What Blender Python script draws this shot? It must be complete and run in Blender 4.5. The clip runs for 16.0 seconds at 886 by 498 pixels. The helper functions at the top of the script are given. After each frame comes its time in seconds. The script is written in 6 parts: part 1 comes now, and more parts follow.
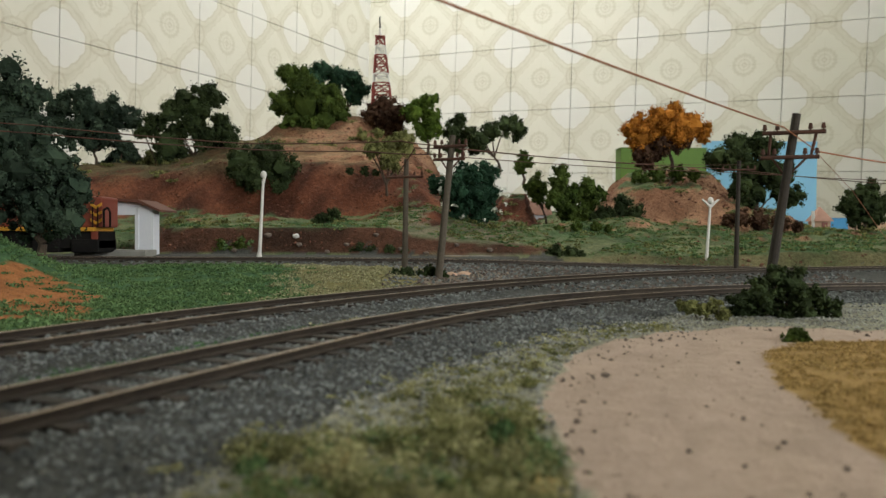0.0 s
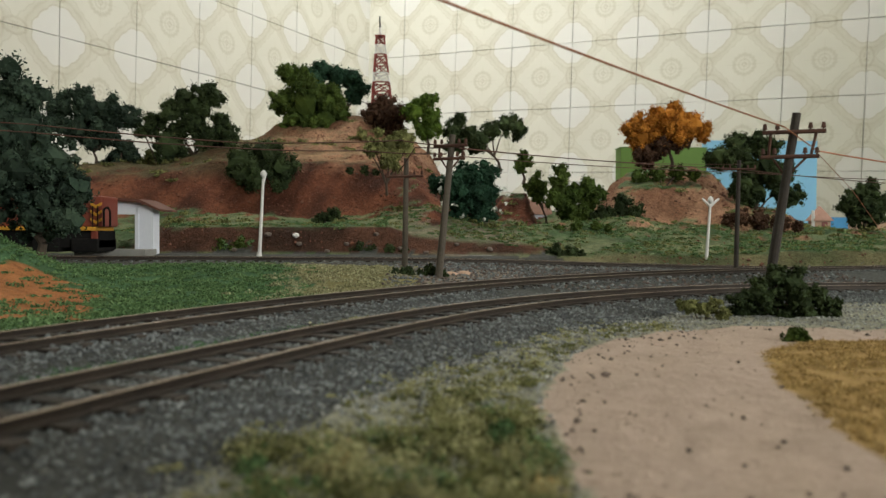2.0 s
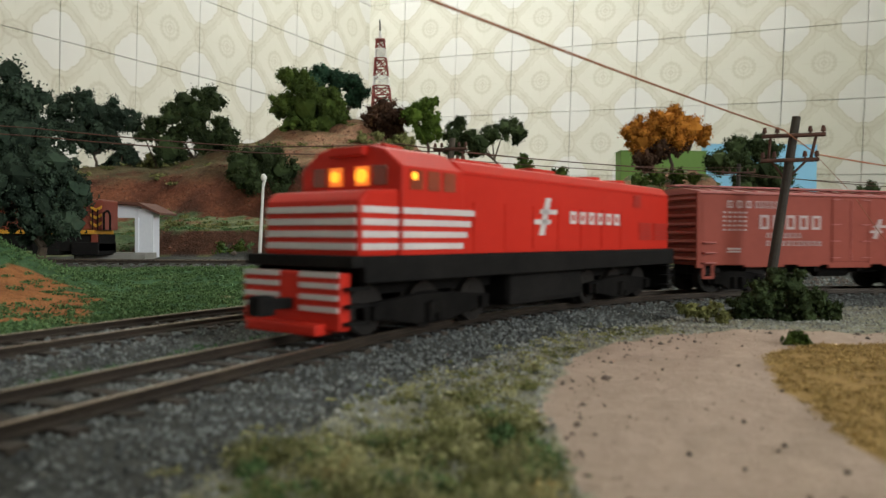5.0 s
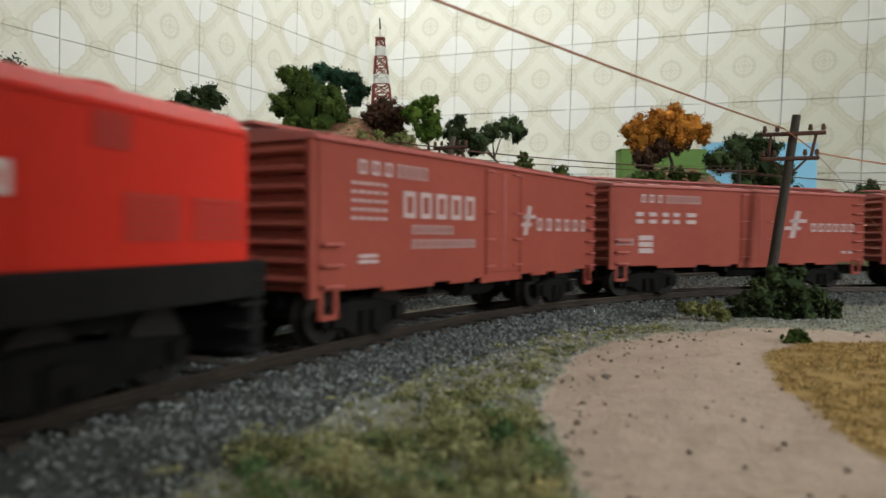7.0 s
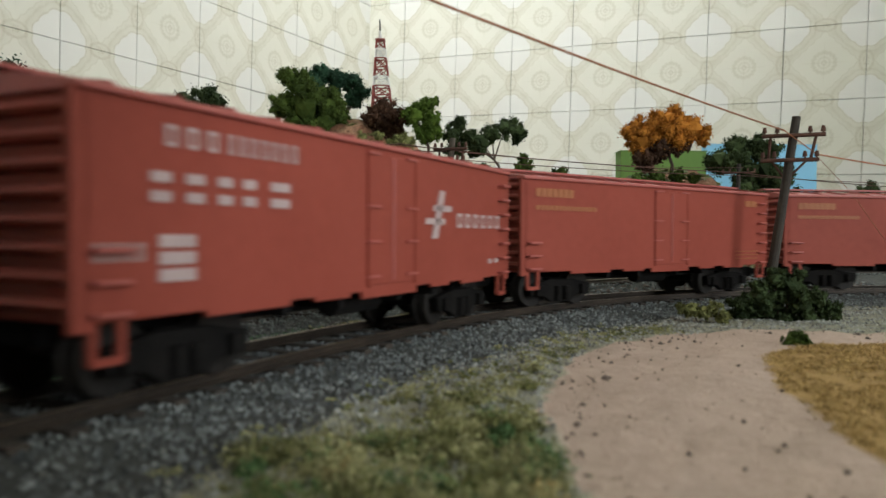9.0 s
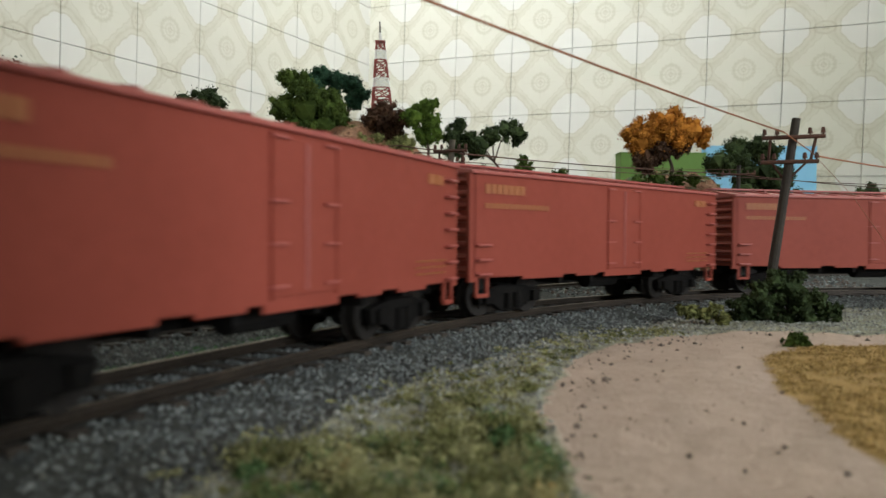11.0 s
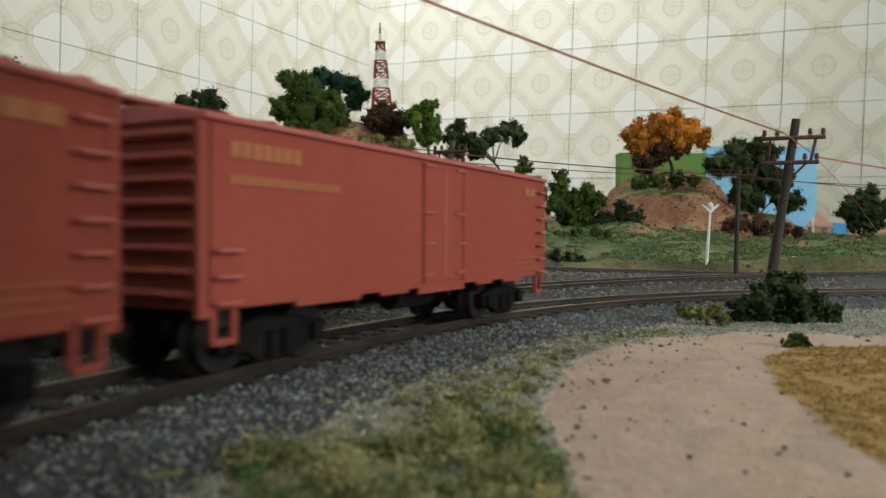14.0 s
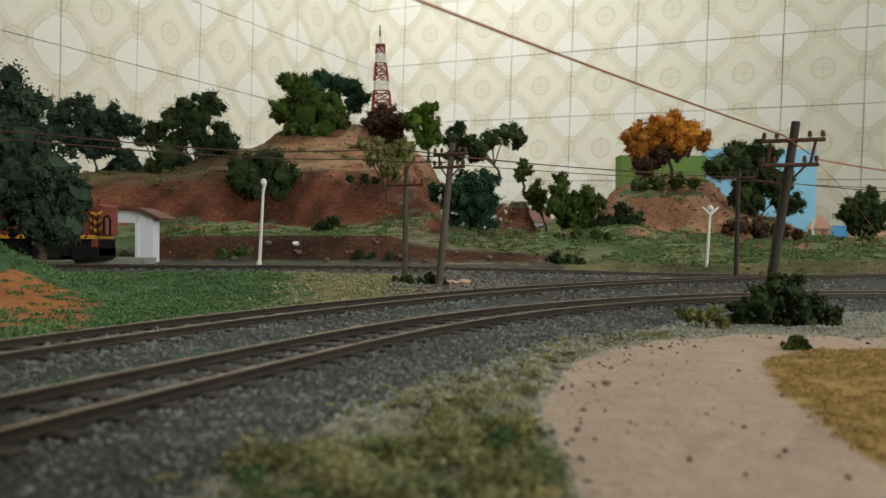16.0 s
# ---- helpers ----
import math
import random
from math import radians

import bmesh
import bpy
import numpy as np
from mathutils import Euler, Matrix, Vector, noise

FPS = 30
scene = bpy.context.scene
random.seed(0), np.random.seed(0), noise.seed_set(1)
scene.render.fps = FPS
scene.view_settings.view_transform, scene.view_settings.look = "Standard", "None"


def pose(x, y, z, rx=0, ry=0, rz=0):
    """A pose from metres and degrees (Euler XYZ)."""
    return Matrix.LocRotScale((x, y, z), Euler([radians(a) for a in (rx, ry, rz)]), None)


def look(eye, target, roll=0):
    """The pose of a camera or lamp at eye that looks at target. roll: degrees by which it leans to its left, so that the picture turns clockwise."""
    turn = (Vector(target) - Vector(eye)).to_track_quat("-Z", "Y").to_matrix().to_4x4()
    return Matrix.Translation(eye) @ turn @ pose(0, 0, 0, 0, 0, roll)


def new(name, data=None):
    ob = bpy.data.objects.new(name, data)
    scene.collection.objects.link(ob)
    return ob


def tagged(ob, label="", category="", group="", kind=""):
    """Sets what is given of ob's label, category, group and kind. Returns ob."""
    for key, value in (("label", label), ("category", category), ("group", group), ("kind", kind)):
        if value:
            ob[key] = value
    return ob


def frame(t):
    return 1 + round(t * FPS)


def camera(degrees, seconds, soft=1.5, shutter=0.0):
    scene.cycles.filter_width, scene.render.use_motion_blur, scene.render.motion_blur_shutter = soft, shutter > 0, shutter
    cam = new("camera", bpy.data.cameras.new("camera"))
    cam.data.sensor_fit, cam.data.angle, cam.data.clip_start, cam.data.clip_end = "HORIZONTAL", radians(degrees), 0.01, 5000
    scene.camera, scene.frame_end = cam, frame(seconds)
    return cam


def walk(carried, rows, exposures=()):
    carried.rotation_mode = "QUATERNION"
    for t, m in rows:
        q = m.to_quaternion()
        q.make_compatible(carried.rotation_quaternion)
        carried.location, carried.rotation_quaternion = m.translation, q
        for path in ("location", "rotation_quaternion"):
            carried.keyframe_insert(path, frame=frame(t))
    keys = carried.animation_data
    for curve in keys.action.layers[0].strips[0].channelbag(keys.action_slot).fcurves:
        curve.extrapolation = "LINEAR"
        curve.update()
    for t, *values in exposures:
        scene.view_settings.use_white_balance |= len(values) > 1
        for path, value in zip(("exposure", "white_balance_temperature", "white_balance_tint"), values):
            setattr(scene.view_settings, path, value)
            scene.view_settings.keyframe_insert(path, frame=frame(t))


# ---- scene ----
# ---- the camera: a phone resting on the layout, its tilt trembling as the train passes ----
EYE = (0.0, 0.0, 0.0262)
TILTS = ((0.0, -1.226), (0.5, -1.226), (1.0, -1.176), (1.5, -1.226), (2.0, -1.270), (2.5, -1.070), (3.0, -1.050),
         (3.5, -1.010), (4.0, -1.010), (6.5, -1.010), (7.0, -1.130), (7.5, -1.110), (8.0, -0.980), (8.5, -1.015),
         (9.0, -1.015), (11.5, -0.870), (12.0, -1.090), (12.5, -0.825), (13.0, -1.010), (13.5, -0.870),
         (14.0, -0.830), (14.5, -0.635), (15.0, -0.650), (15.5, -0.670), (16.0, -0.645))
ROLL = 0.37
cam = camera(60.31, 16.0, soft=1.4, shutter=0.7)
cam.data.dof.use_dof = True
cam.data.dof.focus_distance = 0.42
cam.data.dof.aperture_fstop = 33.0
walk(cam, [(t, look(EYE, (0, EYE[1] + 1, EYE[2] + math.tan(radians(a))), ROLL)) for t, a in TILTS],
     exposures=((0.0, 0.0, 6350, 9), (4.0, 0.0, 6350, 9), (6.5, 0.05, 6000, 8), (8.0, 0.05, 6000, 8), (12.0, 0.10, 6000, 8), (14.0, 0.06, 6100, 9),
                (15.0, 0.02, 6250, 9), (16.0, -0.06, 6400, 9)))

# ---- light: a closed room with a ceiling tube over the layout and a window in the side wall ----
world = bpy.data.worlds.new("room_dark")
world.use_nodes = True
world.node_tree.nodes["Background"].inputs[0].default_value = (0.9, 0.95, 1.0, 1)
world.node_tree.nodes["Background"].inputs[1].default_value = 0.02
scene.world = world


def ceiling_area(name, at_, size, watts, colour):
    lamp = bpy.data.lights.new(name, "AREA")
    lamp.shape, lamp.size, lamp.size_y, lamp.energy, lamp.color = "RECTANGLE", size[0], size[1], watts, colour
    ob = new(name, lamp)
    ob.matrix_world = pose(*at_)
    return ob


TUBE = look((-0.14, 1.32, 1.66), (-0.10, 2.00, 0.60))
tube = ceiling_area("ceiling_tube_light", (0, 0, 0), (0.8, 0.10), 24, (1.0, 0.99, 0.94))
tube.matrix_world = TUBE
sky_in_window = ceiling_area("window_daylight", (0, 0, 0), (0.90, 1.05), 34, (1.0, 0.98, 0.94))
sky_in_window.matrix_world = look((1.657, -1.03, 0.72), (0.764, -0.58, 0.70))


# ---- materials ----
def material(name):
    m = bpy.data.materials.new(name)
    m.use_nodes = True
    return m, m.node_tree, m.node_tree.nodes["Principled BSDF"]


def link(nt, a, b):
    nt.links.new(a, b)


def value(nt, op, a, b=None, c=None):
    n = nt.nodes.new("ShaderNodeMath")
    n.operation = op
    for i, v in enumerate((a, b, c)):
        if v is None:
            continue
        if isinstance(v, (int, float)):
            n.inputs[i].default_value = v
        else:
            link(nt, v, n.inputs[i])
    return n.outputs[0]


def noise_tex(nt, scale, detail=4, rough=0.6, coords=None):
    n = nt.nodes.new("ShaderNodeTexNoise")
    n.inputs["Scale"].default_value, n.inputs["Detail"].default_value = scale, detail
    n.inputs["Roughness"].default_value = rough
    if coords is None:
        coords = nt.nodes.new("ShaderNodeTexCoord").outputs["Object"]
    link(nt, coords, n.inputs["Vector"])
    return n.outputs["Fac"]


def mixed(nt, fac, a, b, blend="MIX"):
    n = nt.nodes.new("ShaderNodeMix")
    n.data_type, n.blend_type = "RGBA", blend
    for sock, v in ((n.inputs[0], fac), (n.inputs[6], a), (n.inputs[7], b)):
        if isinstance(v, (int, float)):
            sock.default_value = v
        elif isinstance(v, tuple):
            sock.default_value = (*v, 1)
        else:
            link(nt, v, sock)
    return n.outputs[2]


def ramp(nt, fac, lo, hi):
    n = nt.nodes.new("ShaderNodeMapRange")
    n.inputs[1].default_value, n.inputs[2].default_value = lo, hi
    link(nt, fac, n.inputs[0])
    return n.outputs[0]


def bumped(nt, bsdf, height, strength, distance):
    n = nt.nodes.new("ShaderNodeBump")
    n.inputs["Strength"].default_value, n.inputs["Distance"].default_value = strength, distance
    link(nt, height, n.inputs["Height"])
    link(nt, n.outputs[0], bsdf.inputs["Normal"])


def worn(name, a, b, rough=0.6, scale=60, fine=600, bump=0.2, depth=0.0003, metal=0.0, per_object=0.0, per_island=0.0, shine=0.5):
    """Two tones mixed by coarse and fine noise, with fine relief."""
    m, nt, bsdf = material(name)
    big, small = noise_tex(nt, scale), noise_tex(nt, fine, 3)
    fac = value(nt, "ADD", value(nt, "MULTIPLY", ramp(nt, big, 0.35, 0.65), 0.6), value(nt, "MULTIPLY", ramp(nt, small, 0.3, 0.7), 0.4))
    col = mixed(nt, fac, a, b)
    if per_object:
        r = nt.nodes.new("ShaderNodeObjectInfo").outputs["Random"]
        k = value(nt, "ADD", value(nt, "MULTIPLY", r, per_object), 1 - per_object / 2)
        col = mixed(nt, 1.0, col, k, "MULTIPLY")
    if per_island:
        r = nt.nodes.new("ShaderNodeNewGeometry").outputs["Random Per Island"]
        k = value(nt, "ADD", value(nt, "MULTIPLY", r, per_island), 1 - per_island / 2)
        col = mixed(nt, 1.0, col, k, "MULTIPLY")
    link(nt, col, bsdf.inputs["Base Color"])
    bsdf.inputs["Roughness"].default_value, bsdf.inputs["Metallic"].default_value = rough, metal
    bsdf.inputs["Specular IOR Level"].default_value = shine
    if bump:
        bumped(nt, bsdf, small, bump, depth)
    return m


def glowing(name, colour, strength):
    m, nt, bsdf = material(name)
    bsdf.inputs["Base Color"].default_value = (*colour, 1)
    bsdf.inputs["Emission Color"].default_value = (*colour, 1)
    bsdf.inputs["Emission Strength"].default_value = strength
    return m


def tile_material():
    """Glazed wall tile: a white scalloped quatrefoil round each corner, a grey-green band edged with thin lines that leaves a
    cream diamond, a ringed flower in the middle and a small brown scroll at the middle of each edge."""
    m, nt, bsdf = material("glazed_tile")
    xyz = nt.nodes.new("ShaderNodeSeparateXYZ")
    link(nt, nt.nodes.new("ShaderNodeTexCoord").outputs["Object"], xyz.inputs[0])

    def op(o, *args):
        return value(nt, o, *args)

    def line(d, at_, wide):
        return ramp(nt, op("ABSOLUTE", op("SUBTRACT", d, at_)), wide, wide * 0.25)

    def length(a, b):
        return op("SQRT", op("ADD", op("MULTIPLY", a, a), op("MULTIPLY", b, b)))

    u = op("DIVIDE", op("ABSOLUTE", xyz.outputs[0]), 0.15)
    v = op("DIVIDE", op("ABSOLUTE", xyz.outputs[2]), 0.15)
    wob = op("MULTIPLY", op("SUBTRACT", noise_tex(nt, 170, 3), 0.5), 0.03)
    cu, cv = op("SUBTRACT", 0.5, u), op("SUBTRACT", 0.5, v)
    rc = length(cu, cv)
    ang = op("ARCTAN2", cv, cu)
    lobes = op("MULTIPLY", op("ABSOLUTE", op("COSINE", op("MULTIPLY", ang, 2.0))), 0.030)
    frill = op("MULTIPLY", op("ABSOLUTE", op("SINE", op("MULTIPLY", ang, 6.0))), 0.020)
    edge = op("ADD", op("SUBTRACT", rc, op("ADD", op("ADD", lobes, frill), 0.268)), op("MULTIPLY", wob, 0.6))
    white = ramp(nt, edge, 0.006, -0.006)
    rim = line(edge, 0.008, 0.013)
    slope = op("ADD", op("ADD", u, v), op("MULTIPLY", op("SINE", op("MULTIPLY", op("SUBTRACT", u, v), 38.0)), 0.010))
    slope = op("ADD", slope, wob)
    band = ramp(nt, slope, 0.395, 0.475)
    inner_line = line(slope, 0.420, 0.018)
    mid_line = line(edge, 0.075, 0.020)
    ru = op("ADD", length(u, v), op("MULTIPLY", wob, 0.3))
    petals = op("MULTIPLY", op("SINE", op("MULTIPLY", op("ARCTAN2", v, u), 16.0)), 0.006)
    ring = line(op("ADD", ru, petals), 0.135, 0.036)
    ring_thin = line(ru, 0.072, 0.022)
    dot = line(ru, 0.026, 0.016)
    ray = op("MULTIPLY", ramp(nt, op("MINIMUM", u, v), 0.010, 0.002), ramp(nt, ru, 0.30, 0.12))
    low, far = op("MINIMUM", u, v), op("MAXIMUM", u, v)
    oval = length(op("SUBTRACT", far, 0.5), op("MULTIPLY", low, 0.62))
    scroll = line(op("ADD", oval, op("MULTIPLY", wob, 0.7)), 0.080, 0.020)
    knot = op("MULTIPLY", ramp(nt, oval, 0.055, 0.030), ramp(nt, noise_tex(nt, 420, 2), 0.50, 0.60))
    grain = ramp(nt, noise_tex(nt, 300, 3), 0.3, 0.7)
    soft = ramp(nt, noise_tex(nt, 45, 3), 0.3, 0.7)
    col = mixed(nt, ramp(nt, noise_tex(nt, 9), 0.3, 0.7), (0.650, 0.635, 0.545), (0.690, 0.675, 0.590))
    pale, deep = (0.470, 0.445, 0.335), (0.37, 0.32, 0.215)

    def lay(under, mask, base, by, tone):
        return mixed(nt, op("MULTIPLY", mask, op("ADD", op("MULTIPLY", by, 0.30), base)), under, tone)

    col = lay(col, band, 0.10, soft, pale)
    col = lay(col, inner_line, 0.16, grain, pale)
    col = lay(col, mid_line, 0.12, grain, pale)
    col = lay(col, ring, 0.30, grain, pale)
    col = lay(col, ring_thin, 0.18, grain, pale)
    col = lay(col, dot, 0.15, grain, deep)
    col = lay(col, ray, 0.15, grain, pale)
    col = lay(col, scroll, 0.12, grain, deep)
    col = lay(col, knot, 0.35, grain, deep)
    col = lay(col, rim, 0.12, grain, deep)
    col = mixed(nt, op("MULTIPLY", white, 0.90), col, (0.705, 0.698, 0.660))
    link(nt, col, bsdf.inputs["Base Color"])
    bsdf.inputs["Roughness"].default_value = 0.32
    bumped(nt, bsdf, noise_tex(nt, 30, 2), 0.08, 0.002)
    return m


def ground_material():
    m, nt, bsdf = material("scenic_ground")
    a = nt.nodes.new("ShaderNodeAttribute")
    a.attribute_name = "soil"
    geo = nt.nodes.new("ShaderNodeTexCoord").outputs["Object"]
    big, mid, fine = noise_tex(nt, 35, 5, 0.6, geo), noise_tex(nt, 260, 5, 0.65, geo), noise_tex(nt, 1500, 3, 0.6, geo)
    k = value(nt, "ADD", value(nt, "MULTIPLY", big, 0.6), value(nt, "MULTIPLY", mid, 0.8))
    k = value(nt, "ADD", k, value(nt, "MULTIPLY", fine, 0.7))
    k = ramp(nt, k, 0.65, 1.45)
    k = value(nt, "ADD", value(nt, "MULTIPLY", k, 1.1), 0.45)
    rough_k = nt.nodes.new("ShaderNodeAttribute")
    rough_k.attribute_name = "grit"
    k = value(nt, "ADD", value(nt, "MULTIPLY", value(nt, "SUBTRACT", k, 1.0), rough_k.outputs["Fac"]), 1.0)
    link(nt, mixed(nt, 1.0, a.outputs["Color"], k, "MULTIPLY"), bsdf.inputs["Base Color"])
    bsdf.inputs["Roughness"].default_value = 0.95
    bsdf.inputs["Specular IOR Level"].default_value = 0.15
    h = value(nt, "ADD", value(nt, "MULTIPLY", mid, 2.0), value(nt, "MULTIPLY", fine, 0.6))
    h = value(nt, "MULTIPLY", h, rough_k.outputs["Fac"])
    bumped(nt, bsdf, h, 0.8, 0.0012)
    return m


TILE = tile_material()
GROUND = ground_material()
PLASTER = worn("white_plaster", (0.72, 0.70, 0.64), (0.78, 0.76, 0.70), 0.8, 4, 40, 0.1, 0.001)
GROUT = worn("grout", (0.66, 0.65, 0.62), (0.88, 0.87, 0.83), 0.9, 7, 60)
FLOORING = worn("floor_concrete", (0.25, 0.23, 0.21), (0.32, 0.30, 0.27), 0.6, 3, 40)
PLY = worn("baseboard_wood", (0.26, 0.18, 0.10), (0.36, 0.25, 0.15), 0.7, 8, 80)
RAIL = worn("weathered_rail", (0.022, 0.017, 0.013), (0.055, 0.042, 0.030), 0.55, 120, 900, 0.2, 0.0001, 0.35)
RAIL_TOP = worn("polished_rail_head", (0.20, 0.155, 0.11), (0.33, 0.26, 0.19), 0.36, 90, 700, 0.1, 0.00005, 0.85)
TIE = worn("dark_brown_tie", (0.022, 0.018, 0.014), (0.05, 0.04, 0.03), 0.9, 300, 2500, 0.4, 0.0002, 0, 0.5)
STONE = worn("grey_ballast", (0.052, 0.061, 0.063), (0.205, 0.22, 0.215), 0.95, 200, 1800, 0.3, 0.0002, 0, 0, 0.95)
GRAVEL = worn("pale_grey_gravel", (0.143, 0.154, 0.141), (0.363, 0.369, 0.330), 0.95, 200, 1800, 0.3, 0.0002, 0, 0, 0.95)
PEBBLE = worn("dark_pebbles", (0.07, 0.055, 0.045), (0.14, 0.11, 0.09), 0.95, 300, 1800, 0.3, 0.0002, 0, 0, 0.6)
CAR_RED = worn("oxide_red_paint", (0.235, 0.053, 0.036), (0.295, 0.070, 0.049), 0.52, 22, 300, 0.06, 0.0001, shine=0.12)
# Paler copy of the car red: overhead highlight on roofs and raised bars, painted in.
LIT_RED = worn("oxide_red_lit_copy", (0.33, 0.085, 0.070), (0.38, 0.10, 0.082), 0.5, 25, 300, 0.05, 0.0001)
LOCO_RED = worn("bright_red_paint", (0.47, 0.024, 0.014), (0.53, 0.031, 0.018), 0.42, 16, 300, 0.03, 0.0001, shine=0.10)
# Darker copy of the loco red: shade of the grille slots put into colour.
LOCO_DARK = worn("slot_shade_red", (0.33, 0.02, 0.012), (0.40, 0.026, 0.016), 0.5, 16, 900)
BLACK = worn("black_underframe", (0.008, 0.008, 0.008), (0.018, 0.017, 0.016), 0.9, 60, 700, shine=0.06)
TRUCK = worn("dusty_black_truck", (0.004, 0.004, 0.004), (0.014, 0.013, 0.012), 0.9, 90, 900, shine=0.06)
WHITE_INK = worn("white_lettering", (0.50, 0.46, 0.46), (0.62, 0.58, 0.57), 0.6, 60, 700, 0)
CAR_INK = worn("chalky_white_lettering", (0.36, 0.27, 0.265), (0.46, 0.37, 0.36), 0.6, 60, 700, 0)
YELLOW_INK = worn("faded_yellow_lettering", (0.29, 0.098, 0.036), (0.34, 0.125, 0.040), 0.6, 60, 700, 0)
STEEL = worn("wheel_steel", (0.012, 0.011, 0.010), (0.030, 0.027, 0.024), 0.6, 90, 900, 0.1, 0.0001, 0.2, shine=0.2)
CAB_GLOW = glowing("lit_cab_lamp", (1.0, 0.33, 0.02), 2.4)
HEAD_GLOW = glowing("lit_headlamp", (1.0, 0.36, 0.02), 1.6)
LIT_PANE = glowing("lamp_lit_cab_pane", (1.0, 0.25, 0.03), 0.45)
GLASS_DARK = worn("cab_window", (0.20, 0.035, 0.015), (0.27, 0.05, 0.02), 0.12, 40, 400, 0)
POLE_WOOD = worn("weathered_pole", (0.021, 0.017, 0.013), (0.050, 0.041, 0.031), 0.85, 90, 900, 0.4, 0.0003)
GREY_POLE = worn("grey_weathered_pole", (0.055, 0.046, 0.034), (0.12, 0.10, 0.074), 0.85, 90, 900, 0.4, 0.0003)
RUST_ARM = worn("rusty_crossarm", (0.045, 0.022, 0.015), (0.11, 0.046, 0.027), 0.85, 90, 900)
WIRE = worn("copper_wire", (0.30, 0.115, 0.055), (0.40, 0.17, 0.085), 0.45, 200, 900, 0, 0.0001, 0.5)
WHITE_PAINT = worn("white_lamp_paint", (0.66, 0.66, 0.63), (0.78, 0.78, 0.75), 0.6, 120, 700)
SHED_WHITE = worn("white_shed_card", (0.66, 0.70, 0.76), (0.74, 0.77, 0.82), 0.8, 60, 500)
ROOF_BROWN = worn("brown_roof_card", (0.08, 0.032, 0.022), (0.13, 0.05, 0.032), 0.85, 90, 600)
ROOF_PINK = worn("faded_tile_roof", (0.36, 0.20, 0.15), (0.46, 0.28, 0.21), 0.85, 200, 900)
TOWER_RED = worn("tower_red", (0.19, 0.030, 0.022), (0.28, 0.042, 0.032), 0.6, 90, 600)
TOWER_WHITE = worn("tower_white", (0.70, 0.69, 0.66), (0.78, 0.77, 0.74), 0.6, 90, 600)
GREEN_BOX = worn("leaf_green_board", (0.10, 0.20, 0.03), (0.13, 0.25, 0.045), 0.7, 15, 200)
BLUE_BOX = worn("sky_blue_board", (0.22, 0.50, 0.72), (0.26, 0.55, 0.76), 0.7, 12, 200)
BLUE_DEEP = worn("deep_blue_board", (0.05, 0.28, 0.58), (0.07, 0.33, 0.64), 0.6, 12, 200)
TAN = worn("tan_card", (0.42, 0.27, 0.18), (0.50, 0.33, 0.23), 0.8, 30, 300)
SLAB = worn("concrete_slab", (0.20, 0.20, 0.18), (0.30, 0.30, 0.27), 0.9, 90, 900)
OLD_RED = worn("shaded_brown_red_paint", (0.17, 0.035, 0.02), (0.23, 0.05, 0.03), 0.5, 30, 400)
OLD_YELLOW = worn("yellow_stripe", (0.55, 0.27, 0.02), (0.62, 0.32, 0.03), 0.5, 30, 400)
BARK = worn("bark", (0.045, 0.032, 0.022), (0.09, 0.065, 0.045), 0.9, 200, 900, 0.5, 0.0004)


def leaves(name, a, b):
    return worn(name, a, b, 0.95, 45, 500, 0.3, 0.0005, 0, 0, 0.9, shine=0.12)


LEAF = {
    "dark": leaves("dark_green_foliage", (0.019, 0.032, 0.014), (0.049, 0.068, 0.024)),
    "black": leaves("blue_black_foliage", (0.019, 0.034, 0.024), (0.046, 0.068, 0.043)),
    "mid": leaves("green_foliage", (0.028, 0.051, 0.011), (0.081, 0.115, 0.023)),
    "bright": leaves("bright_green_foliage", (0.042, 0.078, 0.012), (0.095, 0.145, 0.022)),
    "blue": leaves("blue_green_foliage", (0.014, 0.041, 0.024), (0.031, 0.070, 0.038)),
    "olive": leaves("olive_foliage", (0.096, 0.106, 0.038), (0.210, 0.214, 0.079)),
    "brown": leaves("red_brown_foliage", (0.046, 0.026, 0.017), (0.091, 0.049, 0.029)),
    "orange": leaves("orange_foliage", (0.28, 0.105, 0.014), (0.43, 0.18, 0.028)),
    "turf": leaves("green_turf", (0.060, 0.120, 0.046), (0.14, 0.225, 0.090)),
    "moss": leaves("yellow_green_turf", (0.190, 0.190, 0.081), (0.425, 0.414, 0.213)),
    "straw": leaves("straw_turf", (0.20, 0.20, 0.10), (0.38, 0.37, 0.22)),
    "ochre": leaves("ochre_turf", (0.34, 0.235, 0.090), (0.46, 0.33, 0.14)),
    "flower": leaves("white_blossom", (0.5, 0.53, 0.48), (0.66, 0.68, 0.62)),
}


# ---- mesh helpers ----
def put(name, bm, mats, smooth=False):
    me = bpy.data.meshes.new(name)
    bm.to_mesh(me)
    bm.free()
    for mt in (mats if isinstance(mats, (list, tuple)) else [mats]):
        me.materials.append(mt)
    if smooth:
        for p in me.polygons:
            p.use_smooth = True
    return new(name, me)


def part(name, bm, mat, parent, label="", smooth=False):
    ob = put(name, bm, mat, smooth)
    ob.parent = parent
    if label:
        ob["label"] = label
    return ob


def thing(name, m, label, category, group="", kind=""):
    ob = new(name)
    ob.empty_display_size = 0.01
    ob.matrix_basis = m
    return tagged(ob, label, category, group, kind)


